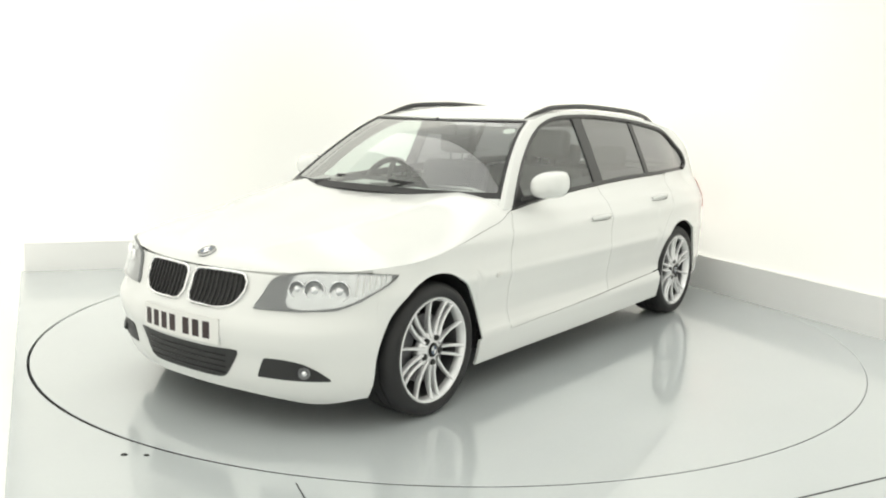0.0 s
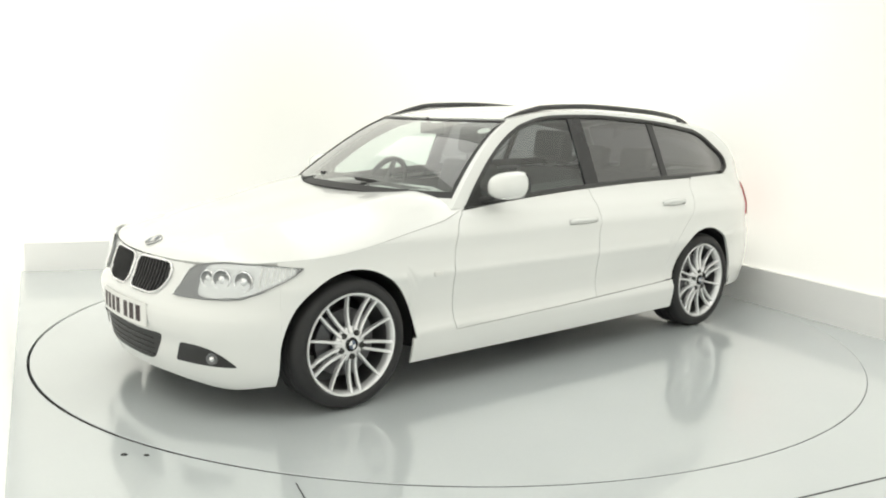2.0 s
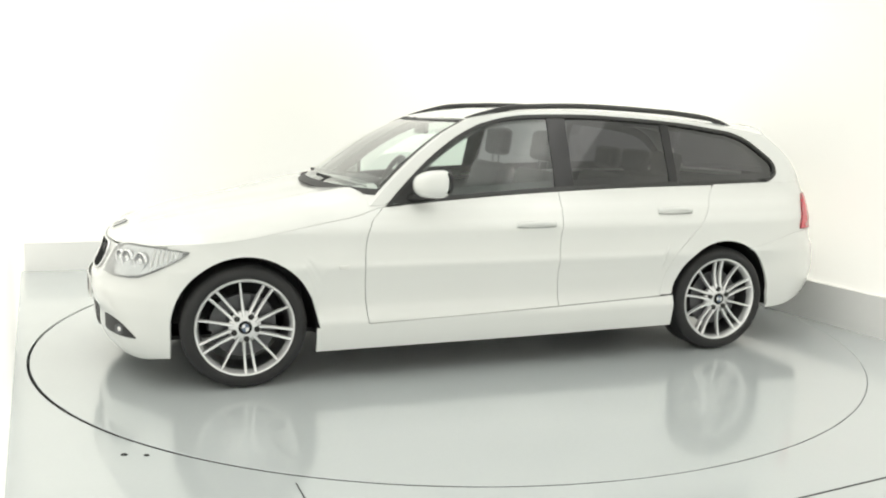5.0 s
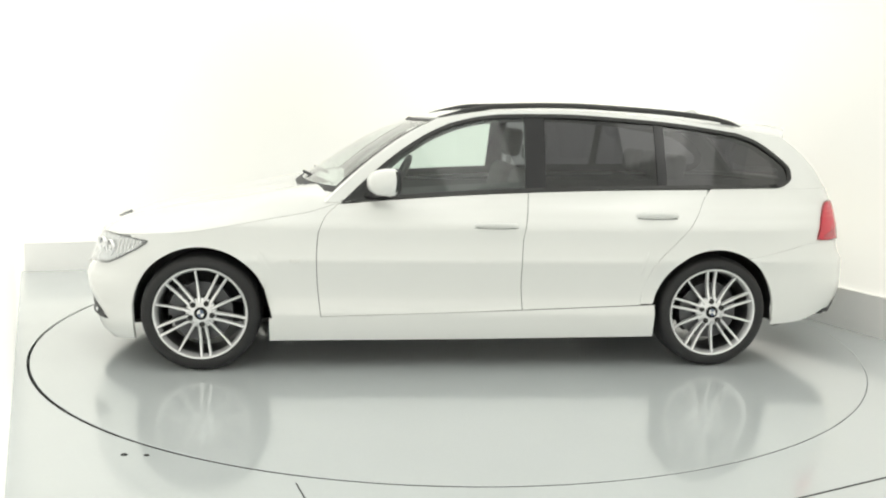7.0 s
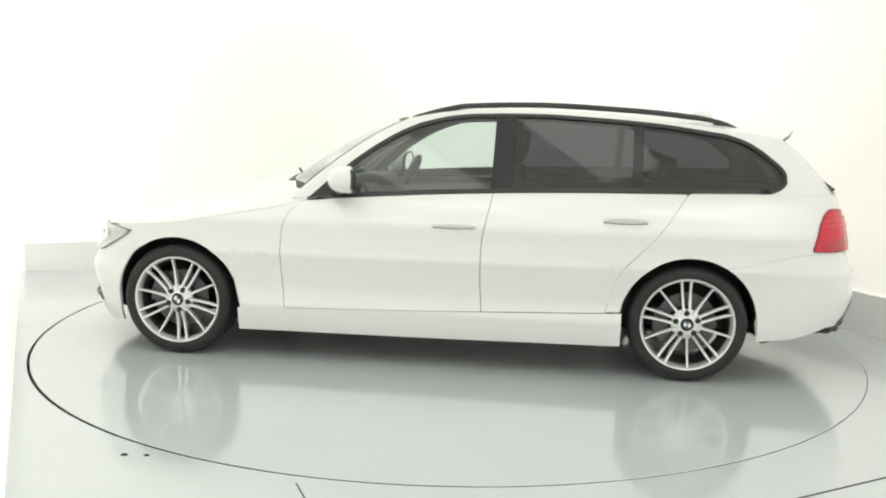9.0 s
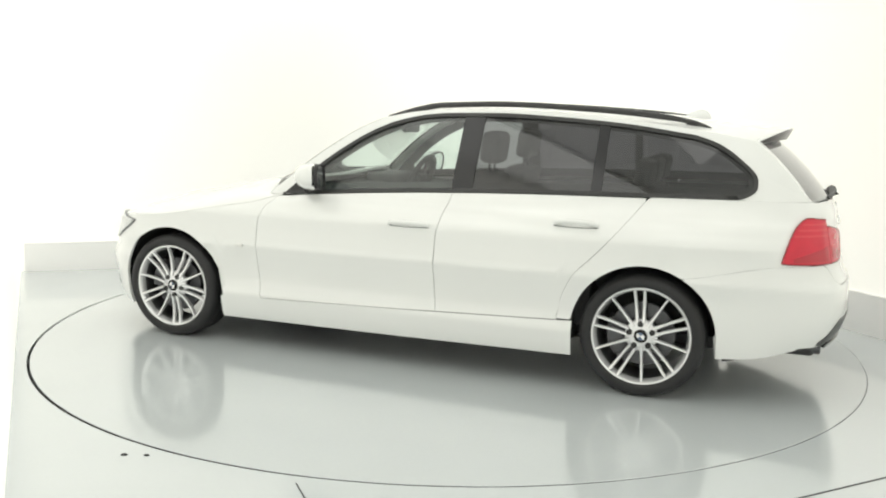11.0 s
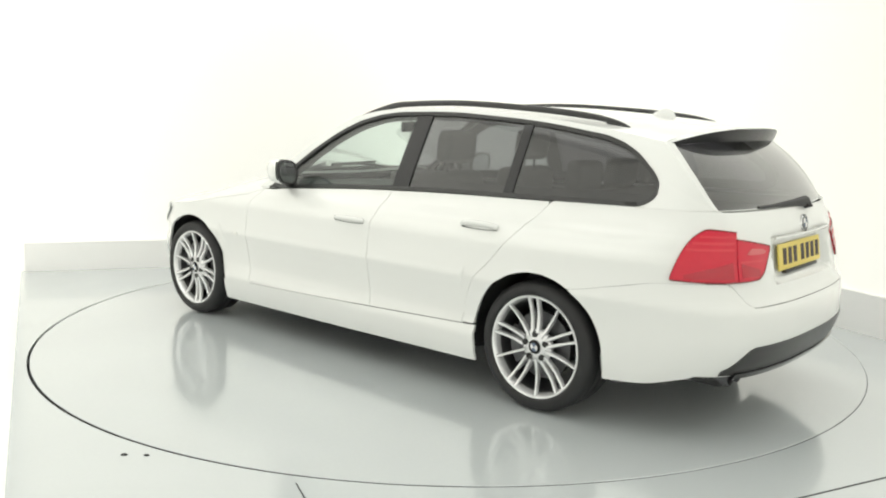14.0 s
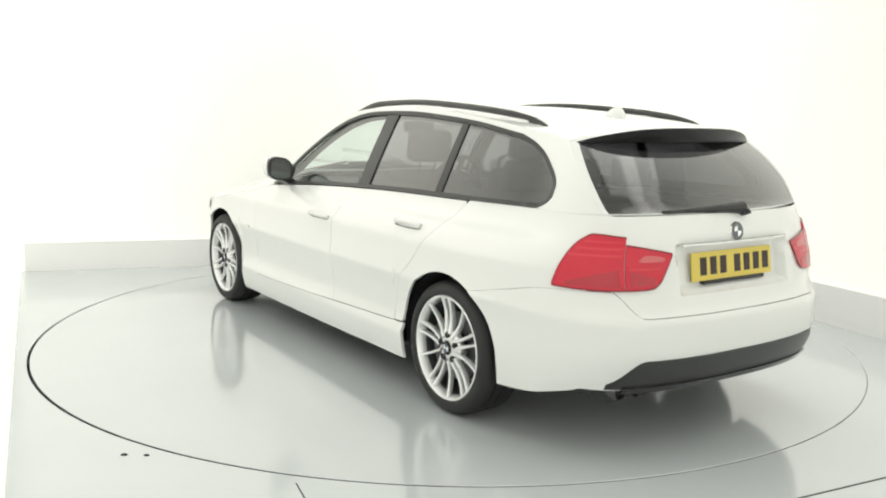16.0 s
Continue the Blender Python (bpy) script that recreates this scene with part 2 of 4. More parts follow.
def smudge(x, y, r):
    bm = bmesh.new()
    bmesh.ops.create_cone(bm, segments=14, radius1=r, radius2=r * .8, depth=.004, cap_ends=True)
    for v in bm.verts:
        v.co.x *= 1.5 + .3 * noise.noise(v.co * 40)
        v.co += Vector((x, y, .0021))
    return tagged(part("scuff_mark", bm, M_GAP, smooth=0), "small dark scuff mark on the studio floor", "mark", group="scuff marks on the floor")


smudge(-1.275, -2.25, .010)
smudge(-1.185, -2.25, .008)
smudge(2.62, .25, .009)


def cable_bm(points, r):
    """A thin round cable along floor points."""
    verts, faces = [], []
    n = 6
    for i, (x, y) in enumerate(points):
        a, b = Vector(points[max(i - 1, 0)]), Vector(points[min(i + 1, len(points) - 1)])
        d = (b - a).normalized()
        verts += [(x - d.y * r * math.cos(t), y + d.x * r * math.cos(t), r + r * math.sin(t)) for t in (2 * math.pi * k / n for k in range(n))]
    for i in range(len(points) - 1):
        faces += [(i * n + k, i * n + (k + 1) % n, (i + 1) * n + (k + 1) % n, (i + 1) * n + k) for k in range(n)]
    return mesh_bm(verts, faces)


cable = part("cable", cable_bm([(2.0 + .27 * t + .008 * math.sin(5 * t), 1.49 - .55 * t) for t in np.linspace(0, 1, 12)], .004), M_GAP)
tagged(cable, "thin dark cable on the floor along the skirting", "cable")

# ---- the car: x forward, y to its left, origin on the ground between the axles ----
car = new("estate_car")
tagged(car, "white estate car with black roof rails on the turntable", "car")


def curve(points):
    """A smooth function through (x, value) points."""
    pts = sorted(points)
    x = np.array([p[0] for p in pts], float)
    v = np.array([p[1] for p in pts], float)
    d = np.diff(v) / np.diff(x)
    g = np.concatenate([[d[0]], np.where(d[1:] * d[:-1] > 0, 2 * d[1:] * d[:-1] / (d[1:] + d[:-1] + 1e-12 * np.sign(d[1:])), 0.0), [d[-1]]])

    def f(a):
        a = np.clip(np.asarray(a, float), x[0], x[-1])
        i = np.clip(np.searchsorted(x, a) - 1, 0, len(x) - 2)
        h = x[i + 1] - x[i]
        t = (a - x[i]) / h
        return v[i] * (1 + 2 * t) * (1 - t) ** 2 + g[i] * h * t * (1 - t) ** 2 + v[i + 1] * t * t * (3 - 2 * t) + g[i + 1] * h * t * t * (t - 1)
    return f


def step(a, b, x):
    t = np.clip((np.asarray(x, float) - a) / (b - a), 0, 1)
    return t * t * (3 - 2 * t)


# plan outline of the lower body, from the middle of the nose to the middle of the tail
PLAN = [(2.115, 0), (2.10, .25), (2.052, .48), (1.975, .67), (1.845, .798), (1.655, .877), (1.38, .888), (1.0, .888), (.5, .893), (0, .90), (-.6, .902),
        (-1.2, .905), (-1.6, .888), (-1.92, .832), (-2.125, .745), (-2.25, .63), (-2.322, .39), (-2.345, 0)]
_px, _py = np.array(PLAN, float).T
_ps = np.concatenate([[0], np.cumsum(np.hypot(np.diff(_px), np.diff(_py)))])
S_END = float(_ps[-1])


def spline(vals, mirror):
    """Cubic through the plan points; mirror: +1 even, -1 odd about both ends."""
    s = np.concatenate([[-_ps[1]], _ps, [2 * S_END - _ps[-2]]])
    v = np.concatenate([[mirror * vals[1]], vals, [mirror * vals[-2]]])

    def f(a):
        a = np.clip(np.asarray(a, float), 0, S_END)
        i = np.clip(np.searchsorted(s, a) - 1, 1, len(s) - 3)
        h = s[i + 1] - s[i]
        t = (a - s[i]) / h
        g0 = (v[i + 1] - v[i - 1]) / (s[i + 1] - s[i - 1])
        g1 = (v[i + 2] - v[i]) / (s[i + 2] - s[i])
        return v[i] * (1 + 2 * t) * (1 - t) ** 2 + g0 * h * t * (1 - t) ** 2 + v[i + 1] * t * t * (3 - 2 * t) + g1 * h * t * t * (t - 1)
    return f


plan_x, plan_y = spline(_px, 1), spline(_py, -1)
nose_in = curve([(.12, -.085), (.17, -.055), (.24, -.035), (.32, -.028), (.385, -.008), (.45, 0), (.52, -.035), (.58, -.065), (.69, -.105), (.78, -.15), (1.0, -.25)])
tail_in = curve([(.2, .12), (.3, .05), (.36, .02), (.45, .0), (.57, .005), (.62, .035), (.72, .055), (.83, .075), (.92, .095), (1.0, .125)])
side_in = curve([(.12, -.06), (.17, -.030), (.26, -.010), (.31, -.004), (.34, -.016), (.40, -.026), (.50, -.016), (.565, -.003), (.592, .003), (.62, -.002), (.70, -.007), (.765, -.005), (.785, -.011), (.82, -.033), (.86, -.062), (.90, -.108), (.93, -.132), (.96, -.148), (1.0, -.162)])


bumper_in = curve([(.12, -.075), (.17, -.045), (.24, -.026), (.32, -.018), (.40, -.015), (.50, -.013), (.565, -.003), (.592, .003)])


def skin(s, z, out=0.0):
    """A point on the left half of the lower body; out: metres off the surface."""
    s, z = np.broadcast_arrays(np.asarray(s, float), np.asarray(z, float))

    def at(s, z):
        x, y = plan_x(s), plan_y(s)
        wr = step(1.7, 2.25, -x)
        low = step(1.1, 1.6, np.abs(x)) * (z < .592)
        inset = side_in(z) * (1 - low) + bumper_in(np.minimum(z, .592)) * low
        return np.stack([x + step(1.35, 2.05, x) * nose_in(z) + wr * tail_in(z), y + inset * step(0, .5, y) * (1 - .7 * wr), z], -1)
    p = at(s, z)
    if out:
        n = np.cross(at(s + .004, z) - at(s - .004, z), at(s, z + .004) - at(s, z - .004))
        n /= np.linalg.norm(n, axis=-1, keepdims=True) + 1e-12
        n *= np.sign(n[..., 1:2] * .5 + n[..., 0:1] * np.sign(p[..., 0:1]) + 1e-9)
        p = p + out * n
    return p


_grid = np.linspace(0, S_END, 1200)


def s_at_x(x, z=.6):
    g = skin(_grid, z)[:, 0]
    return np.interp(-np.asarray(x, float), -g, _grid)


def s_at_y(y, z=.6, rear=False):
    g = skin(_grid, z)[:, 1]
    k = int(np.argmax(g))
    return np.interp(y, g[k:][::-1], _grid[k:][::-1]) if rear else np.interp(y, g[:k], _grid[:k])


def sheet(P, rim=0.014, close=False, inward=None):
    """A bmesh from a grid of points P[i, j], its border folded inwards (towards the car's middle) by rim."""
    P = np.asarray(P, float)
    a, b = P.shape[:2]
    verts = [tuple(p) for p in P.reshape(-1, 3)]
    faces = [(i * b + j, (i + 1) * b + j, (i + 1) * b + j + 1, i * b + j + 1) for i in range(a - 1) for j in range(b - 1)]
    if rim:
        loop = [i * b for i in range(a)] + [(a - 1) * b + j for j in range(1, b)] + [i * b + b - 1 for i in range(a - 2, -1, -1)] + [j for j in range(b - 2, 0, -1)]
        gu, gv = np.gradient(P, axis=0), np.gradient(P, axis=1)
        n = np.cross(gu, gv)
        n /= np.linalg.norm(n, axis=-1, keepdims=True) + 1e-9
        mid = np.array(inward if inward is not None else (np.clip(P[..., 0].mean(), -1.2, 1.2), 0, .55))
        if ((P - mid) * n).sum() < 0:
            n = -n
        q = (P - rim * n).reshape(-1, 3)
        base = len(verts)
        verts += [tuple(q[k]) for k in loop]
        m = len(loop)
        faces += [(loop[k], loop[(k + 1) % m], base + (k + 1) % m, base + k) for k in range(m)]
    bm = mesh_bm(verts, faces)
    bmesh.ops.remove_doubles(bm, verts=bm.verts, dist=1e-5)
    bmesh.ops.recalc_face_normals(bm, faces=bm.faces)
    return bm


def both(name, P, material, parent=None, label="", rim=0.014, smooth=35, inward=None):
    """The left piece and its mirror image; returns both."""
    P = np.asarray(P, float)
    obs = []
    for side in (1, -1):
        Q = P * np.array([1, side, 1])
        par = parent[0 if side == 1 else 1] if isinstance(parent, (list, tuple)) else (parent or car)
        inw = None if inward is None else (inward[0], inward[1] * side, inward[2])
        obs.append(part(name, sheet(Q, rim, inward=inw), material, par, label, smooth))
    return obs


def columns(s, lo, hi, nz, out=0.0):
    """Points of a band of the skin: for each s a column from lo to hi."""
    s, lo, hi = (np.broadcast_to(np.asarray(v, float), np.shape(s)) for v in (s, lo, hi))
    t = np.linspace(0, 1, nz)
    z = lo[:, None] + (hi - lo)[:, None] * t
    return skin(np.repeat(s[:, None], nz, 1), z, out)


def panel(xl, xr, lo, hi, nx, nz, out=0.0, warp=None):
    """A side panel between the edges xl(z), xr(z), lo(x), hi(x)."""
    a = np.linspace(0, 1, nx) if warp is None else np.asarray(warp, float)
    a = a[:, None] * np.ones((1, nz))
    b = np.linspace(0, 1, nz)[None, :] * np.ones((len(a), 1))
    z = np.full(a.shape, .6)
    for _ in range(12):
        x = xl(z) + (xr(z) - xl(z)) * a
        z = lo(x) + (hi(x) - lo(x)) * b
    s = np.empty_like(x)
    for j in range(x.shape[0]):
        for k in range(x.shape[1]):
            s[j, k] = x_to_s(x[j, k], z[j, k])
    return skin(s, z, out)


_zs = np.linspace(.1, 1.02, 47)
_tab = np.array([[float(v) for v in s_at_x(np.linspace(2.05, -2.3, 300), z)] for z in _zs])
_tx = np.linspace(2.05, -2.3, 300)


def x_to_s(x, z):
    k = min(max((z - .1) / .02, 0), 45.999)
    i = int(k)
    row = _tab[i] * (1 - (k - i)) + _tab[i + 1] * (k - i)
    return np.interp(-x, -_tx, row)


# ---- lines of the body ----
AX_F, AX_R, R_ARCH, Z_HUB = 1.38, -1.38, .352, .308
belt = curve([(.9, .868), (.664, .884), (.313, .912), (-.233, .945), (-.855, .968), (-1.4, .978), (-1.756, .984), (-2.15, .985)])
sill_top = curve([(1.1, .283), (.754, .295), (-.294, .328), (-.947, .352), (-1.1, .36)])
edge_z = curve([(2.015, .680), (1.9, .696), (1.72, .718), (1.55, .745), (1.36, .778), (1.0, .842), (.8, .873), (.66, .886)])
def edge_lo(x):
    """Top of the wing, below the rounded shoulder of the bonnet."""
    return edge_z(x) - .03 * step(.66, .85, x) * step(1.74, 1.36, x)


hood_z = curve([(2.015, .680), (1.995, .696), (1.96, .719), (1.8, .772), (1.6, .82), (1.36, .866), (1.02, .924), (.8, .958), (.6, .98)])
CUT = .0018


def arch(x, cx, r=R_ARCH):
    d = np.clip(1 - ((np.asarray(x, float) - cx) / r) ** 2, 0, None)
    return Z_HUB + r * np.sqrt(d)


def arch_cols(cx, n=26):
    a = np.linspace(math.pi, 0, n)
    return cx + R_ARCH * np.cos(a)


# bonnet (with the crowned wing tops), from nose to scuttle
def bonnet_points():
    k = np.linspace(0, 1, 44)
    x = 2.014 - 1.365 * k ** 1.7
    rows = []
    for xi in x:
        ze, zl = float(edge_z(xi)), float(edge_lo(xi))
        ye = float(np.interp(-xi, -skin(_grid, zl)[:, 0], skin(_grid, zl)[:, 1]))
        zc = float(hood_z(xi))
        v = np.sin(np.linspace(-math.pi / 2, math.pi / 2, 61))
        crest = .40 + .26 * step(2.0, .8, xi)
        bulge = (.011 * np.exp(-np.abs(np.abs(v) - crest) / .10) - .006 * np.exp(-(v / .30) ** 2)) * step(2.0, 1.75, xi)
        # the scuttle line bows back at the sides
        rows.append(np.stack([np.full(61, xi), v * ye, zc - (zc - ze) * np.abs(v) ** (2.7 + 4.0 * float(step(1.35, .8, xi))) - (ze - zl) * np.abs(v) ** 16 + bulge], -1))
    return np.array(rows)


BON = bonnet_points()
bonnet = part("bonnet", sheet(BON, .016, inward=(1.2, 0, .4)), M_PAINT, car)

# front bumper: one skin from wheel arch to wheel arch
S_BF = x_to_s(AX_F + R_ARCH, .45)
sb = np.linspace(0, 1, 40) * S_BF
bump_lo = curve([(0, .165), (.3, .162), (.55, .145), (.75, .130), (1.0, .135), (S_BF, .155)])
bump_hi = np.array([min(.678, float(edge_z(min(float(plan_x(s)) - .1 * step(1.4, 2.0, plan_x(s)), 2.015))) - .006) for s in sb])
zb = bump_lo(sb)[:, None] + (bump_hi - bump_lo(sb))[:, None] * np.linspace(0, 1, 30)
edge_s = np.vectorize(lambda z: float(x_to_s(AX_F + R_ARCH, z)))(zb)
PB = skin(sb[:, None] + ((sb / S_BF) ** 4)[:, None] * (edge_s - S_BF), zb)
PB = np.concatenate([(PB * [1, -1, 1])[::-1], PB[1:]])
bumper_f = part("front_bumper", sheet(PB, .015), M_PAINT, car)

# wings
seam1 = curve([(.28, .758), (.356, .770), (.5, .782), (.6, .784), (.715, .778), (.819, .741), (.893, .669), (.95, .66)])
SEAM2 = curve([(.30, -.312), (.53, -.298), (.70, -.302), (.78, -.315), (.943, -.345), (1.0, -.35)])


def wing_lo(x):
    x = np.asarray(x, float)
    return np.where(x > AX_F - R_ARCH, arch(x, AX_F), .283) + 0 * x


xa = np.concatenate([arch_cols(AX_F, 30)[::-1]])
x0, x1 = AX_F + R_ARCH - .0003, .70
wa = [(x0 - v) / (x0 - x1) for v in np.concatenate([np.clip(xa, None, x0), np.linspace(AX_F - R_ARCH - .001, x1, 12)])]
wing = both("front_wing", panel(lambda z: x0 + 0 * z, lambda z: seam1(z) + CUT, wing_lo, lambda x: edge_lo(x) - .002, 0, 40, warp=np.clip(wa, 0, 1)), M_PAINT)

# doors and sills
door_f = both("front_door", panel(lambda z: seam1(z) - CUT, lambda z: SEAM2(z) + CUT, lambda x: sill_top(x) + CUT, lambda x: belt(x) - .004, 34, 52), M_PAINT)
seam3 = curve([(-1.365, .974), (-1.219, .785), (-1.12, .675), (-1.036, .587), (-.98, .467), (-.953, .352), (-.93, .352), (0, .352)])


def rdoor_lo(x):
    x = np.asarray(x, float)
    return np.maximum(sill_top(x) + CUT, np.where(x < -.953, seam3(x), 0) + CUT)


wr_ = np.concatenate([np.linspace(0, .60, 18), np.linspace(.605, 1, 30)])
door_r = both("rear_door", panel(lambda z: SEAM2(z) - CUT, lambda z: -1.352 + 0 * z, rdoor_lo, lambda x: belt(x) - .004, 0, 48, warp=wr_), M_PAINT)
sill_lo = curve([(1.05, .158), (.06, .165), (-1.05, .177)])
sill = both("sill", panel(lambda z: AX_F - R_ARCH + .001 + 0 * z, lambda z: AX_R + R_ARCH - .012 + 0 * z, sill_lo, lambda x: sill_top(x) - CUT, 40, 10), M_PAINT)

# rear quarter, above the bumper seam, up to the belt line
bseam = curve([(-1.0, .59), (-1.558, .613), (-1.764, .651), (-1.959, .687), (-2.1, .692), (-2.3, .696)])


def quarter_lo(x):
    x = np.asarray(x, float)
    on_arch = arch(x, AX_R)
    v = np.where(x > AX_R + R_ARCH, .36, on_arch)
    v = np.where(x > -1.352, np.minimum(v, seam3(x) - CUT), v)
    return np.where(x < -1.0, np.where(x < -1.56, np.maximum(bseam(x) + .0005, v * (x > AX_R - R_ARCH)), v), v)


def quarter_hi(x):
    x = np.asarray(x, float)
    return np.where(x > -1.362, np.minimum(seam3(x) - CUT, belt(x) - .004), belt(x) + .0006)


xq = np.concatenate([np.linspace(-.9555, -1.05, 12), np.linspace(-1.07, -1.70, 40), np.linspace(-1.72, -2.12, 20)])
wq = (xq - xq[0]) / (xq[-1] - xq[0])
quarter = both("rear_quarter_panel", panel(lambda z: xq[0] + 0 * z, lambda z: xq[-1] + 0 * z, lambda x: np.minimum(quarter_lo(x), quarter_hi(x) - .001), quarter_hi, 0, 40, warp=wq), M_PAINT)

# rear bumper, from the wheel arch round the tail
bx_ = np.concatenate([AX_R + R_ARCH * np.cos(np.radians(np.linspace(121.5, 180, 16))), [-1.735, -1.76, -1.80]])
sr = np.concatenate([[x_to_s(v, .5) for v in bx_], np.linspace(x_to_s(-1.83, .5), S_END, 40)])
rx_ = skin(sr, .5)[:, 0]
ry_ = skin(sr, .5)[:, 1]
rb_lo = np.where(rx_ > -2.14, curve([(-2.14, .285), (-1.94, .243), (-1.72, .232)])(rx_), .295)
rb_lo = np.where(rx_ > AX_R - R_ARCH + .0005, arch(rx_, AX_R), rb_lo)
rb_hi = np.minimum(bseam(skin(sr, .66)[:, 0]) - .0005, .589 + .105 * step(.54, .66, skin(sr, .64)[:, 1]))
rb_lo = np.minimum(rb_lo, rb_hi - .001)
zr = rb_lo[:, None] + (rb_hi - rb_lo)[:, None] * np.linspace(0, 1, 22)
n_a = len(bx_)
slip = np.array([[float(x_to_s(bx_[min(i, n_a - 1)], z)) - sr[min(i, n_a - 1)] for z in zr[i]] for i in range(len(sr))])
slip *= np.clip(1 - (np.arange(len(sr)) - n_a) / 14, 0, 1)[:, None]
PR = skin(sr[:, None] + slip, zr)
PR = np.concatenate([PR, (PR * [1, -1, 1])[::-1][1:]])
bumper_r = part("rear_bumper", sheet(PR, .015), M_PAINT, car)

# tailgate, lower half, with the plate recess line
st = np.linspace(x_to_s(-2.122, .8), S_END, 30)
ty = skin(st, .64)[:, 1]
tg_lo = .592 + .105 * step(.54, .66, ty)
PT = columns(st, tg_lo, np.full(30, .982), 22)
recess = .05 * (step(.36, .33, np.abs(PT[..., 1])) * step(.668, .69, PT[..., 2]) * step(.875, .86, PT[..., 2]))
PT[..., 0] += recess
PT = np.concatenate([PT, (PT * [1, -1, 1])[::-1][1:]])
tailgate = part("tailgate", sheet(PT, .014), M_PAINT, car)

# dark inner shell, wheel housings and floor pan behind the gaps
sc = np.linspace(0, S_END, 150)
cx_ = skin(sc, .5)[:, 0]
c_lo = np.maximum(.205 + .09 * step(-1.7, -2.2, cx_), np.maximum(np.where(np.abs(cx_ - AX_F) < R_ARCH + .02, arch(cx_, AX_F, R_ARCH + .02), 0), np.where(np.abs(cx_ - AX_R) < R_ARCH + .02, arch(cx_, AX_R, R_ARCH + .02), 0)))
c_hi = np.where(cx_ > .6, edge_lo(np.clip(cx_ - .11 * step(1.4, 2.05, cx_), .66, 2.015)) - .02, belt(cx_) - .02)
SHELL = columns(sc, c_lo, c_hi, 14, out=-.022)
SHELL[..., 0] += .06 * step(-1.95, -2.15, SHELL[..., 0]) * step(.6, .66, SHELL[..., 2])
both("inner_shell", SHELL, M_BLACK, rim=0)
pan_x = np.linspace(-2.15, 2.0, 30)
half = np.where((np.abs(pan_x - AX_F) < .4) | (np.abs(pan_x - AX_R) < .4), .56, .80)
half = np.minimum(half, .82 - .45 * step(1.7, 2.0, pan_x) - .2 * step(-1.9, -2.15, pan_x))
PP = np.array([[(x, v * h, .19 + .08 * float(step(-1.5, -2.1, x))) for v in np.linspace(-1, 1, 9)] for x, h in zip(pan_x, half)])
part("floor_pan", sheet(PP, .02, inward=(0, 0, .6)), M_BLACK, car)
for cx in (AX_F, AX_R):
    a = np.linspace(-.15, math.pi + .15, 30)
    r = R_ARCH + .004
    both("wheel_housing", np.array([[(cx + r * math.cos(t), y, Z_HUB + r * math.sin(t)) for y in (.50, .6, .7, .78, .852 - .045 * float(step(1.58, 1.70, cx + r * math.cos(t))))] for t in a]), M_BLACK, rim=0)
    both("wheel_housing", np.array([[(cx + k * r * math.cos(t), .5, Z_HUB + k * r * math.sin(t)) for k in (.02, .5, 1)] for t in a]), M_BLACK, rim=0)

# ---- glasshouse ----
lean = curve([(.8, .42), (0, .44), (-1.2, .43), (-1.8, .40), (-2.2, .26)])


def belt_y(x):
    return np.array([float(skin(x_to_s(float(v), float(belt(v))), belt(v))[1]) for v in np.ravel(x)]).reshape(np.shape(x))


def side(x, z, out=0.0):
    """A point on the glasshouse's left side."""
    x, z = np.broadcast_arrays(np.asarray(x, float), np.asarray(z, float))
    h = z - belt(x)
    y = belt_y(np.clip(x, -2.12, .9)) - lean(x) * h - .10 * np.clip(h, 0, None) ** 2 + out
    return np.stack([x, y, z], -1)


# outline of the side window opening and of the body round it, as four runs each: sill, front pillar, roof, rear pillar
def runs(bottom, front, top, rear, n=(40, 26, 40, 26)):
    """Each argument: list of (x, z) to be joined smoothly; returns the closed loop."""
    out = []
    for pts, k in zip((bottom, front, top, rear), n):
        p = np.array(pts, float)
        d = np.concatenate([[0], np.cumsum(np.hypot(*np.diff(p, axis=0).T))])
        fx, fz = curve(list(zip(d, p[:, 0]))), curve(list(zip(d, p[:, 1])))
        t = np.linspace(0, d[-1], k)[:-1]
        out.append(np.stack([fx(t), fz(t)], -1))
    return np.concatenate(out)


def loop_window(d):
    """Window opening shrunk by d."""
    bx = np.linspace(-1.775 + d, .655 - 2.2 * d, 12)
    bottom = [(x, float(belt(x)) + .004 + d) for x in bx]
    fr = [(bottom[-1][0], bottom[-1][1]), (.545 - 1.3 * d, .992 - .25 * d), (.375 - .75 * d, 1.134 - .7 * d), (.195 - .5 * d, 1.250 - .9 * d), (.072 - .3 * d, 1.306 - d)]
    tp = [fr[-1], (-.09, 1.345 - d), (-.245, 1.361 - d), (-.559, 1.367 - d), (-.878, 1.354 - d), (-1.203, 1.330 - d), (-1.56 + .3 * d, 1.283 - d)]
    re = [tp[-1], (-1.66 + .5 * d, 1.249 - .85 * d), (-1.775 + .8 * d, 1.176 - .6 * d), (-1.862 + d, 1.075 - .1 * d), (-1.862 + d, 1.045), (-1.815 + .8 * d, 1.0 + .7 * d), bottom[0]]
    return runs(bottom, fr, tp, re)


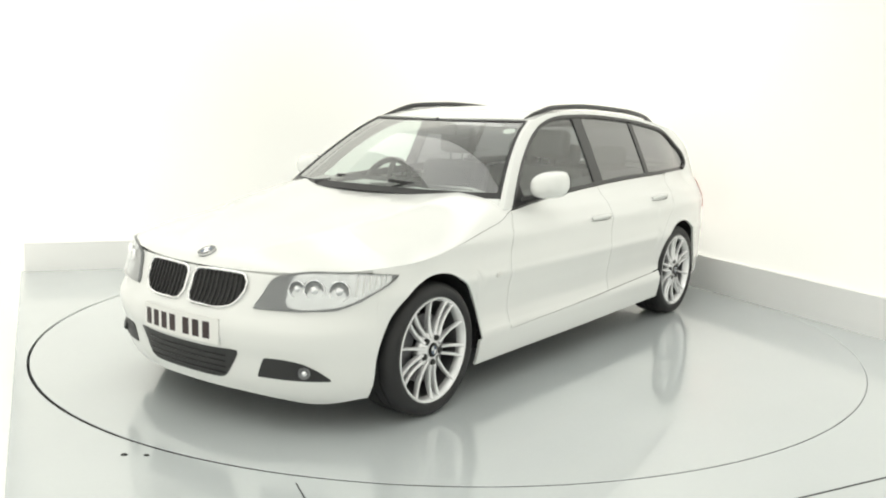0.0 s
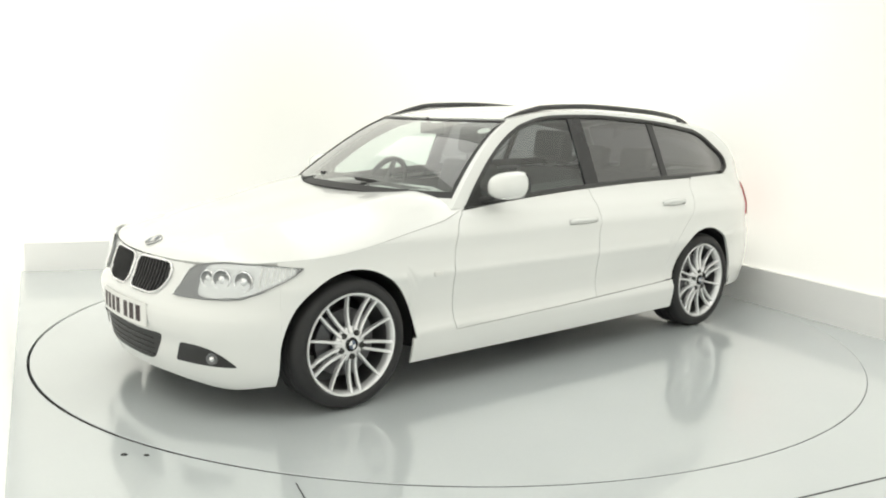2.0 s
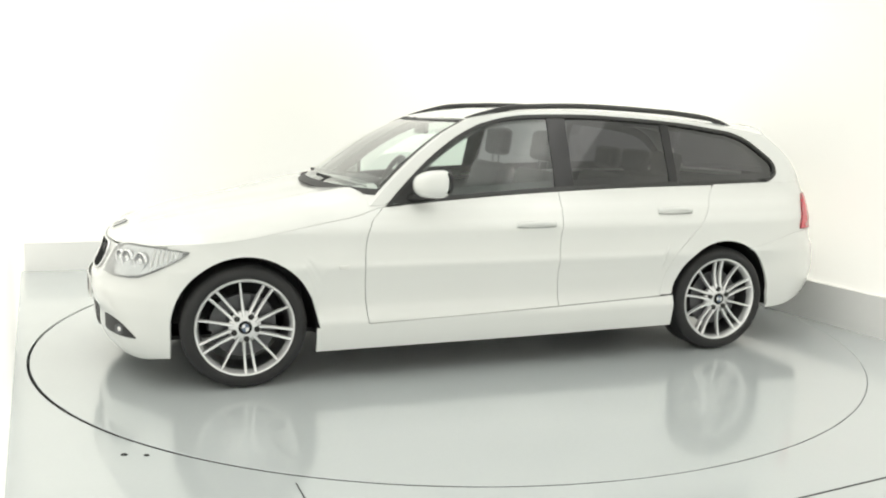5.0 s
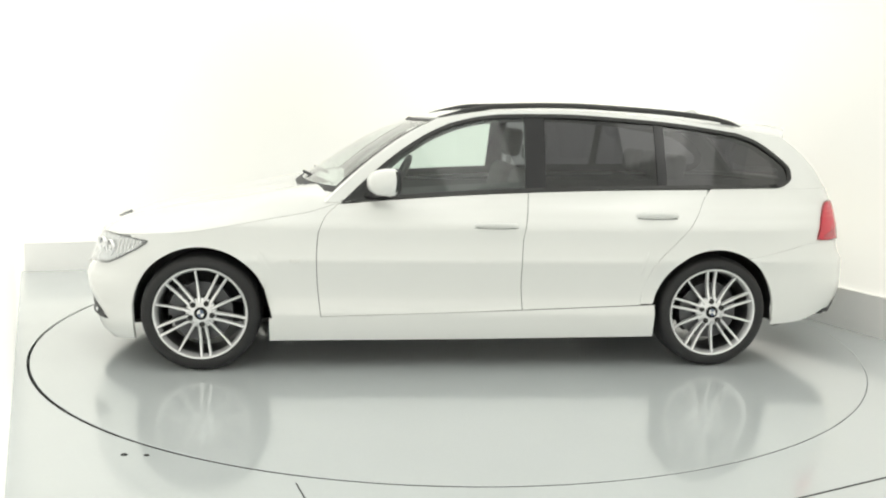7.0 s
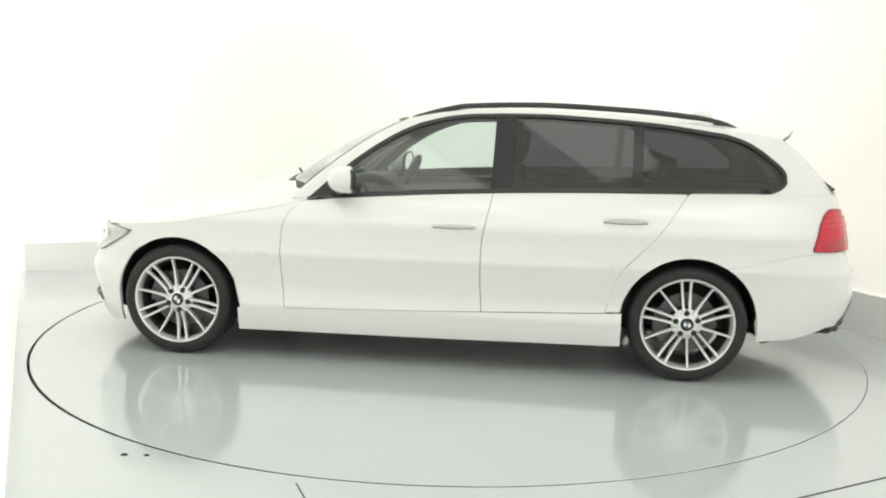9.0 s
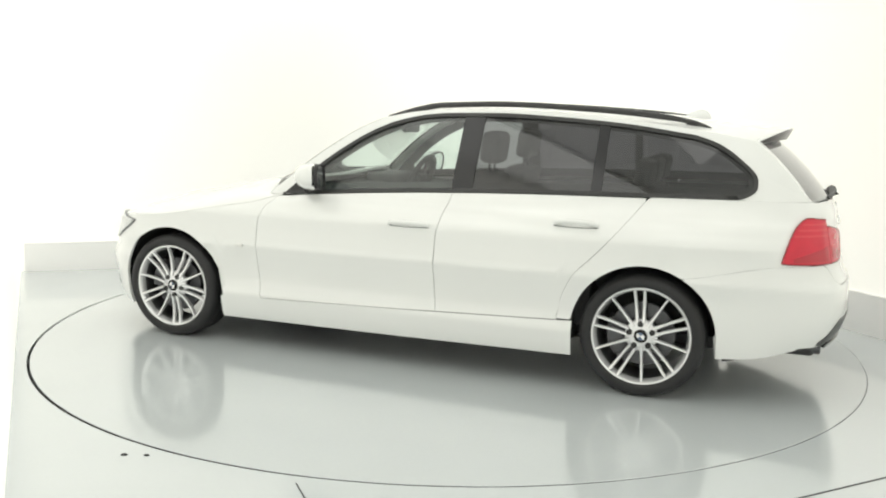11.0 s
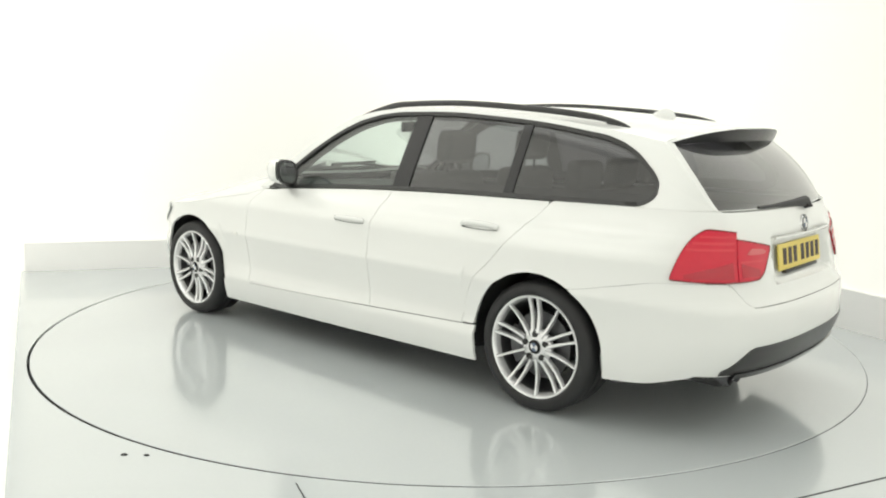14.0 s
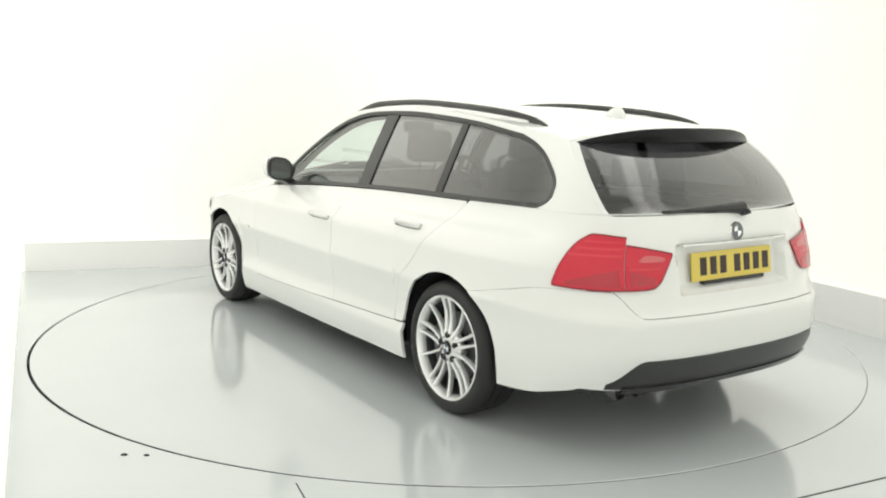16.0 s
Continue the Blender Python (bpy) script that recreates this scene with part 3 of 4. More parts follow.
PILLAR = [(.74, .890), (.62, 1.003), (.455, 1.140), (.275, 1.262), (.135, 1.332)]
ROOF_E = [(.135, 1.332), (-.09, 1.372), (-.245, 1.384), (-.559, 1.389), (-.878, 1.377), (-1.203, 1.352), (-1.58, 1.307), (-1.84, 1.264)]
TAIL_E = [(-1.84, 1.264), (-1.935, 1.18), (-2.02, 1.09), (-2.09, 1.0), (-2.105, .988)]
outer = runs([(x, float(belt(x)) + .001) for x in np.linspace(-1.80, .60, 12)] + [(.74, .888)], PILLAR, ROOF_E, TAIL_E + [(-1.95, float(belt(-1.95)) + .001), (-1.80, float(belt(-1.80)) + .001)])


def ring_between(a, b, out_a=0.0, out_b=0.0, mid=True):
    A, B = side(a[:, 0], a[:, 1], out_a), side(b[:, 0], b[:, 1], out_b)
    rows = [side(*((a * (1 - t) + b * t).T), out_a + (out_b - out_a) * t) for t in np.linspace(0, 1, 7)] if mid else [A, B]
    P = np.array(rows)
    return np.concatenate([P, P[:, :1]], axis=1)


side_frame = both("side_frame", ring_between(outer, loop_window(0)), M_PAINT, rim=.02, inward=(-.5, 0, 1.0))
both("window_trim", ring_between(loop_window(-.002), loop_window(.017), .004, .001), M_RAIL, rim=.012, inward=(-.5, 0, 1.0), label="black window surround")


def pane(x_front, x_rear, d, out, n=22, m=12):
    """Glass between two leaning lines x(z)=x0+k*(z-.95), inside the opening."""
    L = loop_window(d)
    nb, nf, ntp = 39, 25, 39
    up = np.concatenate([L[nb:nb + nf], L[nb + nf:nb + nf + ntp], L[nb + nf + ntp:]])
    k = int(np.argmin(up[:, 0]))
    up_x, up_z = up[:k + 1, 0], up[:k + 1, 1]
    lo_x = np.concatenate([up[k:, 0], L[:nb, 0]])
    lo_z = np.concatenate([up[k:, 1], L[:nb, 1]])
    rows = []
    for a in np.linspace(0, 1, n):
        row = []
        for b in np.linspace(0, 1, m):
            z = 1.1
            for _ in range(8):
                xf = x_front[0] + x_front[1] * (z - .95)
                xr = x_rear[0] + x_rear[1] * (z - .95)
                x = xf + (xr - xf) * a
                zl, zh = np.interp(x, lo_x, lo_z), np.interp(-x, -up_x, up_z)
                z = zl + (zh - zl) * b
            row.append((x, z))
        rows.append(row)
    q = np.array(rows)
    return side(q[..., 0], q[..., 1], out)


both("front_side_glass", pane((.60, 0), (-.340, -.03), .012, -.012), M_GLASS, rim=0)
both("rear_side_glass", pane((-.438, -.03), (-1.08, -.02), .012, -.012), M_TINT, rim=0)
both("quarter_glass", pane((-1.12, -.02), (-1.855, 0), .012, -.012, n=30), M_TINT, rim=0)
both("door_pillar_trim", pane((-.332, -.03), (-.446, -.03), .008, -.004, n=6), M_PILLAR, rim=.012, inward=(-.5, 0, 1.0))
both("rear_pillar_trim", pane((-1.073, -.02), (-1.127, -.02), .008, -.006, n=5), M_PILLAR, rim=.012, inward=(-.5, 0, 1.0))
both("mirror_triangle", pane((.655, 0), (.50, 0), .004, -.002, n=6), M_BLACK, rim=.012, inward=(-.5, 0, 1.0))

both("inner_frame", ring_between(loop_window(-.01), loop_window(.045), -.05, -.06), M_DASH, rim=0)

# roof
re_x = np.array([p[0] for p in ROOF_E])
roof_edge = curve(ROOF_E)


def roof_points():
    rows = []
    for k in np.linspace(0, 1, 40):
        row = []
        xs_e = .135 + (-1.84 - .135) * k
        ze = float(roof_edge(xs_e))
        ye = float(side(xs_e, ze)[1])
        crown = .026 + .040 * k ** 2.5
        for v in np.linspace(-1, 1, 33):
            dx = .11 * (1 - v * v) * (1 - k) ** 3 - .075 * (1 - v * v) * k ** 4
            row.append((xs_e + dx, v * ye, ze + crown * (1 - abs(v) ** 3.2) - .22 * max(dx, 0) * 1.2))
        rows.append(row)
    return np.array(rows)


ROOF = roof_points()
roof = part("roof", sheet(ROOF, .018, inward=(-.8, 0, .9)), M_PAINT, car)


# windscreen: from the scuttle up to the roof's front edge
pil = np.array(PILLAR)
pd = np.linspace(0, 1, len(pil))


def ws_point(v, h, out=0.0):
    x, z = curve(list(zip(pd, pil[:, 0])))(h), curve(list(zip(pd, pil[:, 1])))(h)
    e = side(x, z)
    b = 1 - np.abs(v) ** 2.2
    p = np.array([e[0] + (.22 - .11 * h) * b, e[1] * v, e[2] + (.040 - .043 * h) * b])
    return p + out * np.array([.55, 0, .83])


def ws_grid(v0, v1, h0, h1, n=30, m=16, out=0.0):
    return np.array([[ws_point(v, h, out) for v in np.linspace(v0, v1, n)] for h in np.linspace(h0, h1, m)])


part("windscreen", sheet(ws_grid(-.955, .955, .09, .975, out=-.004), 0), M_WSGLASS, car, "clear windscreen")
part("windscreen_surround", sheet(ws_grid(-.97, .97, .955, .99, 30, 3), .008, inward=(-.5, 0, .9)), M_BLACK, car)


def cowl(v):
    """How far the scuttle climbs towards the pillars."""
    return .068 * abs(v) ** 3


SC = np.array([[ws_point(v, .040 + cowl(v) + .068 * k, .001) for v in np.linspace(-.96, .96, 40)] for k in np.linspace(0, 1, 5)])
part("scuttle", sheet(SC, .02, inward=(-.5, 0, .6)), M_BLACK, car, "black scuttle panel below the windscreen")
both("wing_corner", np.array([[ws_point(v, (.038 + cowl(v)) * k, .002) for v in np.linspace(.45, .968, 16)] for k in np.linspace(0, 1, 5)]), M_PAINT, rim=.012, inward=(-.5, 0, .6))
both("windscreen_edge_trim", ws_grid(.945, .972, .10, .985, 4, 20, out=.001), M_BLACK, rim=.008, inward=(-.5, 0, .9))
both("front_pillar", ws_grid(.968, 1.0, .0, 1.0, 4, 22, out=0.0), M_PAINT, rim=.02, inward=(-.5, 0, .9))

# tailgate glass and its frame
tl_ = np.array(TAIL_E[::-1])
td = np.linspace(0, 1, len(tl_))


def rw_point(v, h, out=0.0):
    x, z = curve(list(zip(td, tl_[:, 0])))(h), curve(list(zip(td, tl_[:, 1])))(h)
    e = side(x, z)
    b = 1 - np.abs(v) ** 2.4
    return np.array([e[0] - (.118 - .035 * h) * b - out, e[1] * v, e[2] + .012 * h * b])


def rw_grid(v0, v1, h0, h1, n=30, m=14, out=0.0):
    return np.array([[rw_point(v if abs(v) > .985 else v * (1.055 - .06 * h), h, out) for v in np.linspace(v0, v1, n)] for h in np.linspace(h0, h1, m)])


part("tailgate_glass", sheet(rw_grid(-.935, .935, .035, .96, out=-.004), 0), M_TINT, car, "dark tinted tailgate window")
TP = np.array([[rw_point(.932 * (1.055 - .06 * h) * (1 - t) + t, h) for t in np.linspace(0, 1, 5)] for h in np.linspace(0, 1, 16)])
both("tailgate_pillar", TP, M_PAINT, rim=.018, inward=(-1, 0, .9))
part("tailgate_glass_edge", sheet(rw_grid(-.93, .93, .0, .045, 30, 3), .01, inward=(-1, 0, .9)), M_PAINT, car)


def spoiler():
    rows = []
    for v in np.linspace(-1, 1, 33):
        e = ROOF[-1, int(round((v + 1) * 16))]
        f = (1 - abs(v) ** 3)
        top = np.array([e[0] + .004, e[1] * .985, e[2] + .002])
        lip = np.array([e[0] - .085 * f - .01, e[1] * .96, e[2] - .004])
        und = np.array([e[0] - .055 * f - .012, e[1] * .955, e[2] - .052 * f - .012])
        back = np.array([e[0] - .01, e[1] * .95, e[2] - .058 * f - .014])
        rows.append([top, top * .4 + lip * .6 + [0, 0, .004 * f], lip, lip * .5 + und * .5 - [.002, 0, 0], und, back])
    return np.array(rows)


SP = spoiler()
part("roof_spoiler_top", sheet(SP[:, :3], 0), M_PAINT, car)
part("roof_spoiler", sheet(SP[:, 2:], 0), M_GLOSSBLACK, car, "gloss black roof spoiler band")

# ---- wheels ----
def revolve(profile, n=64):
    """Revolve (radius, y) round the y axis."""
    verts, faces = [], []
    m = len(profile)
    for i in range(n):
        a = 2 * math.pi * i / n
        verts += [(r * math.cos(a), y, r * math.sin(a)) for r, y in profile]
    for i in range(n):
        j = (i + 1) % n
        faces += [(i * m + k, j * m + k, j * m + k + 1, i * m + k + 1) for k in range(m - 1)]
    bm = mesh_bm(verts, faces)
    bmesh.ops.recalc_face_normals(bm, faces=bm.faces)
    return bm


def tube(points, radius, n=8, flat=1.0, closed=False):
    """A bar along points; flat squeezes it upwards."""
    pts = [Vector(p) for p in points]
    verts, faces = [], []
    for i, p in enumerate(pts):
        d = (pts[min(i + 1, len(pts) - 1)] - pts[max(i - 1, 0)])
        if closed:
            d = pts[(i + 1) % len(pts)] - pts[i - 1]
        d.normalize()
        u = d.cross(Vector((0, 0, 1)))
        if u.length < 1e-3:
            u = Vector((1, 0, 0))
        u.normalize()
        w = u.cross(d).normalized()
        r = radius[i] if isinstance(radius, (list, tuple)) else radius
        verts += [tuple(p + u * (r * math.cos(2 * math.pi * k / n)) + w * (r * flat * math.sin(2 * math.pi * k / n))) for k in range(n)]
    m = len(pts)
    for i in range(m if closed else m - 1):
        j = (i + 1) % m
        faces += [(i * n + k, i * n + (k + 1) % n, j * n + (k + 1) % n, j * n + k) for k in range(n)]
    if not closed:
        faces += [tuple(range(n))[::-1], tuple((m - 1) * n + k for k in range(n))]
    bm = mesh_bm(verts, faces)
    bmesh.ops.recalc_face_normals(bm, faces=bm.faces)
    return bm


R_T = Z_HUB


def spoke_bm(ang, off, w0, w1, r0=.056):
    """One spoke from hub to lip; off: sideways shift at hub and lip."""
    verts, faces = [], []
    st = np.linspace(0, 1, 7)
    for t in st:
        r = r0 + t * (.230 - r0)
        y = .002 - .030 * math.sin(math.pi * min(1, t * .9)) * .55 + .012 * t
        c = off[0] + (off[1] - off[0]) * t
        wv = w0 + (w1 - w0) * t
        d = .030 - .008 * t
        verts += [(r, y - .006, c - wv), (r, y, c - wv * .55), (r, y, c + wv * .55), (r, y - .006, c + wv), (r, y - d, c + wv * .8), (r, y - d, c - wv * .8)]
    for i in range(len(st) - 1):
        faces += [(i * 6 + k, i * 6 + (k + 1) % 6, (i + 1) * 6 + (k + 1) % 6, (i + 1) * 6 + k) for k in range(6)]
    bm = mesh_bm(verts, faces)
    bmesh.ops.recalc_face_normals(bm, faces=bm.faces)
    bm.transform(Matrix.Rotation(-ang, 4, "Y"))
    return bm


def build_wheel():
    """A wheel in its own space: y = 0 at the face of the hub, y positive outwards."""
    w = new("wheel")
    w.parent = car
    T = R_T
    part("tyre", revolve([(.238, -.006), (.242, .006), (.247, .013), (.258, .018), (.275, .018), (.291, .011), (.301, -.002), (T - .003, -.014), (T, -.026), (T, -.055), (T - .006, -.057), (T - .006, -.063), (T, -.065), (T, -.105), (T - .006, -.107), (T - .006, -.113), (T, -.115), (T, -.15), (T, -.18), (T - .004, -.195), (.29, -.21), (.25, -.215), (.225, -.2)], 96), M_RUBBER, w, "low-profile black tyre")
    part("rim", revolve([(.220, -.03), (.224, -.008), (.229, .004), (.233, .011), (.240, .0125), (.2435, .008), (.243, -.002), (.238, -.012)], 96), M_ALLOY, w, "silver multi-spoke alloy rim")
    part("barrel", revolve([(.230, -.01), (.222, -.03), (.216, -.06), (.212, -.12), (.214, -.19), (.225, -.2)], 64), M_DARKMETAL, w)
    for k in range(5):
        a = math.radians(90 + 72 * k)
        part("spoke", spoke_bm(a, (0, 0), .0090, .0062), M_ALLOY, w)
        a2 = a + math.radians(36)
        for sgn in (-1, 1):
            part("spoke", spoke_bm(a2, (sgn * .0150, sgn * .0240), .0086, .0080, .066), M_ALLOY, w)
    part("hub", revolve([(.0, .001), (.034, .001), (.036, -.004), (.050, -.005), (.066, -.008), (.077, -.014), (.082, -.024), (.078, -.045), (.0, -.05)], 40), M_ALLOY, w)
    part("centre_cap", revolve([(.0, .0055), (.028, .005), (.0325, .003), (.034, .0)], 32), M_GLOSSBLACK, w, "dark centre cap with a silver and blue roundel")
    for i in range(4):
        bm = bmesh.new()
        n = 6
        vs = [bm.verts.new((0, .0075, 0))] + [bm.verts.new((.018 * math.cos(math.pi / 2 * (i + j / n)), .0075, .021 * math.sin(math.pi / 2 * (i + j / n)))) for j in range(n + 1)]
        for j in range(n):
            bm.faces.new((vs[0], vs[j + 2], vs[j + 1]))
        part("roundel_quarter", bm, M_BLUE if i % 2 else M_CHROME, w, smooth=0)
    for k in range(5):
        a = math.radians(-90 + 72 * k)
        bm = revolve([(.0, -.001), (.008, -.001), (.009, .0), (.0135, .0), (.0145, -.002), (.0145, -.018)], 14)
        bm.transform(Matrix.Translation((.0585 * math.cos(a), .0025, .0585 * math.sin(a))))
        part("wheel_bolt", bm, M_GAP, w)
    part("brake_disc", revolve([(.06, -.075), (.085, -.075), (.09, -.06), (.158, -.058), (.16, -.08), (.06, -.09)], 48), M_STEEL, w)
    bm = revolve([(.10, -.045), (.17, -.043), (.178, -.06), (.178, -.11), (.1, -.11)], 96)
    bmesh.ops.delete(bm, geom=[v for v in bm.verts if math.degrees(math.atan2(v.co.z, v.co.x)) % 360 > 70], context="VERTS")
    part("brake_caliper", bm, M_STEEL, w)
    return w


def put_wheel(w, x, y, spin, right=False):
    m = Matrix.Translation((x, y, Z_HUB)) @ Matrix.Rotation(math.pi if right else 0, 4, "Z") @ Matrix.Rotation(radians(spin), 4, "Y")
    if w is None:
        return copy_thing(WHEEL, m)
    w.matrix_basis = m
    return w


WHEEL = build_wheel()
put_wheel(WHEEL, AX_F, .862, 6)
put_wheel(None, AX_R, .860, 40)
put_wheel(None, AX_F, -.862, 20, True)
put_wheel(None, AX_R, -.860, 40, True)


# ---- lamps, grilles and plates on the skin ----
def shape_cols(pts, n):
    """(s, lo, hi) points joined smoothly, n columns."""
    s = np.array([p[0] for p in pts], float)
    lo, hi = curve([(p[0], p[1]) for p in pts]), curve([(p[0], p[2]) for p in pts])
    a = np.linspace(s[0], s[-1], n)
    return a, lo(a), hi(a)


def lens_pair(name, pts, material, n=22, nz=8, out=.006, rim=.012, label="", parent=None):
    a, lo, hi = shape_cols(pts, n)
    P = columns(a, lo, hi, nz, out)
    return both(name, P, material, parent, label, rim)


sy = lambda y, z=.6: float(s_at_y(y, z))
syr = lambda y, z=.8: float(s_at_y(y, z, True))
HL = [(sy(.405, .55), .538, .552), (sy(.43, .6), .537, .602), (sy(.468), .537, .664), (sy(.52), .538, .683), (sy(.60), .540, .700), (sy(.66), .544, .706), (sy(.74), .552, .706), (float(x_to_s(1.81, .6)), .576, .703), (float(x_to_s(1.72, .65)), .624, .697), (float(x_to_s(1.655, .66)), .668, .690), (float(x_to_s(1.640, .66)), .684, .689)]
headlight = lens_pair("headlight", HL, M_LAMPDARK, 34, 10, .002, label="headlight with grey bezel and round lamps")
lens_pair("lens", HL, M_LENS, 34, 10, .016, 0, parent=headlight)
a_, lo_, hi_ = shape_cols(HL, 40)
both("bezel", columns(a_, lo_, lo_ + .004, 3, .010), M_LAMPDARK, headlight)
both("bezel", columns(a_, hi_ - .003, hi_ + .0005, 3, .006), M_LAMPDARK, headlight)
INN = [(sy(.535, .62), .580, .640), (sy(.56, .62), .556, .684), (sy(.62, .62), .550, .694), (sy(.68, .63), .556, .698), (sy(.74, .64), .566, .698), (float(x_to_s(1.80, .62)), .590, .696), (float(x_to_s(1.72, .65)), .632, .691), (float(x_to_s(1.67, .66)), .664, .685)]
lens_pair("chrome_housing", INN, M_LAMPBACK, 26, 8, .004, .004, parent=headlight)
for k in range(6):
    xr = 1.800 - .021 * k
    both("signal_rib", columns(np.array([x_to_s(xr, .64), x_to_s(xr - .007, .64)]), .604 + .011 * k, .690, 5, .008), M_AMBER, headlight, rim=.004)
# two ringed lamps and a smaller inner one, each a dark cup with a bright ring and a bulb cap
for y, z, r in ((.575, .632, .037), (.645, .632, .046), (.73, .630, .046)):
    c = skin(sy(y, z), z, .004)
    yaw = math.atan2(-1.0, .45 + (y - .5) * 1.2)
    for k, side_ in enumerate((1, -1)):
        m = Matrix.Translation((c[0], c[1] * side_, c[2])) @ Matrix.Rotation(yaw * side_ if side_ == 1 else math.pi - yaw, 4, "Z")
        bm = revolve([(r, -.004), (r, .009), (r * .95, .012), (r * .87, .010), (r * .84, .004)], 28)
        bm.transform(m)
        lamp_ob = part("lamp", bm, M_CHROME, headlight[k], "bright lamp ring")
        bm = revolve([(r * .86, .005), (r * .7, .002), (r * .5, -.001), (r * .36, .0)], 28)
        bm.transform(m)
        part("lamp_cup", bm, M_LAMPDARK, lamp_ob)
        bm = revolve([(r * .40, .0), (r * .38, .006), (r * .26, .010), (0, .0115)], 20)
        bm.transform(m)
        part("bulb_cap", bm, M_CHROME, lamp_ob)
# kidney grilles
for sgn in (1, -1):
    a, lo, hi = shape_cols([(sy(.018, .62), .562, .640), (sy(.030, .62), .534, .660), (sy(.07, .62), .521, .669), (sy(.20, .62), .520, .672), (sy(.285, .62), .534, .671), (sy(.322, .62), .570, .664), (sy(.338, .62), .606, .642)], 22)
    flip = np.array([1, sgn, 1])
    g = part("kidney_grille", sheet(columns(a, lo, hi, 8, .003) * flip, .01), M_GAP, car, "black kidney grille in a chrome frame")
    top = [tuple(skin(s_, z_, .006) * flip) for s_, z_ in zip(a, hi)]
    bot = [tuple(skin(s_, z_, .006) * flip) for s_, z_ in zip(a[::-1], lo[::-1])]
    part("chrome_frame", tube(top + bot, .0062, 8, closed=True), M_CHROME, g)
    for s_ in np.linspace(a[0] + .024, a[-1] - .022, 11):
        l_, h_ = np.interp(s_, a, lo), np.interp(s_, a, hi)
        part("slat", tube([tuple(skin(s_, z_, .006) * flip) for z_ in np.linspace(l_ + .006, h_ - .006, 5)], .0042, 6), M_GLOSSBLACK, g)

# lower intake and side intakes with fog lamps
a, lo, hi = shape_cols([(sy(.0, .3), .212, .346), (sy(.12, .3), .212, .346), (sy(.22, .3), .214, .348), (sy(.262, .3), .225, .350), (sy(.30, .3), .280, .352), (sy(.332, .3), .334, .350)], 22)
PI = columns(a, lo, hi, 8, .003)
PI = np.concatenate([(PI * [1, -1, 1])[::-1], PI[1:]])
intake = part("lower_intake", sheet(PI, .01), M_BLACK, car, "black lower air intake")
for z_ in (.238, .264, .290, .316):
    pts = [tuple(skin(abs(s_), z_, .005) * [1, np.sign(s_) or 1, 1]) for s_ in np.linspace(-sy(.262, .3), sy(.262, .3), 19)]
    part("slat", tube(pts, .003, 6), M_GLOSSBLACK, intake)
FG = [(sy(.432, .3), .246, .256), (sy(.447, .3), .246, .306), (sy(.464, .3), .246, .334), (sy(.54, .3), .246, .335), (sy(.60, .3), .247, .329), (sy(.665, .3), .248, .304), (sy(.708, .3), .249, .270), (sy(.722, .3), .250, .255)]
fogs = lens_pair("side_intake", FG, M_BLACK, 24, 8, .003, label="black side intake with a fog lamp")
cf = skin(sy(.632, .29), .284, .002)
for k, sgn in enumerate((1, -1)):
    bm = revolve([(.027, .0), (.026, .008), (.023, .010), (.014, .004), (0, .003)], 24)
    yaw = -math.radians(48)
    bm.transform(Matrix.Translation((cf[0], cf[1] * sgn, cf[2])) @ Matrix.Rotation(yaw if sgn == 1 else math.pi - yaw, 4, "Z"))
    fl = part("fog_lamp", bm, M_LAMPDARK, fogs[k])
    bm = revolve([(.013, .003), (.011, .007), (0, .009)], 16)
    bm.transform(Matrix.Translation((cf[0], cf[1] * sgn, cf[2])) @ Matrix.Rotation(yaw if sgn == 1 else math.pi - yaw, 4, "Z"))
    part("bulb_cap", bm, M_CHROME, fl)


def plate(name, x, z, w, h, face, tilt, material, label):
    """A number plate with plain bars in place of its characters, bent round the nose; face +1 forward, -1 rearward."""
    m = Matrix.Translation((x, 0, z)) @ Matrix.Rotation(radians(tilt), 4, "Y")
    bend = .30 if face > 0 else 0.0

    def bent(bm):
        for v in bm.verts:
            v.co.x -= bend * v.co.y ** 2
        bm.transform(m)
        return bm
    ys = np.linspace(-w / 2, w / 2, 15)
    P = np.array([[(.004 * face, y, q) for q in (-h / 2, -h / 2 + .004, h / 2 - .004, h / 2)] for y in ys])
    p = part(name, bent(sheet(P, .007, inward=(-face, 0, 0))), material, car, label)
    xs = [(-3.45 + i + (0.45 if i > 3 else 0)) * .0635 for i in range(7)]
    for v in xs:
        part("plate_bar", bent(box_bm(.0045 * face - .001, .0045 * face + .001, v - .020, v + .020, -.037, .037, 0, 1)), M_BAR, p, smooth=0)
    return p


plate("number_plate", 2.118, .424, .52, .111, 1, 0, M_PLATE_W, "white front number plate with dark bars")
pr = plate("number_plate", -2.243, .768, .52, .118, -1, 8, M_PLATE_Y, "yellow rear number plate with dark bars")
part("plate_holder", box_bm(-2.262, -2.225, -.20, .20, .694, .710, .003), M_BLACK, pr)


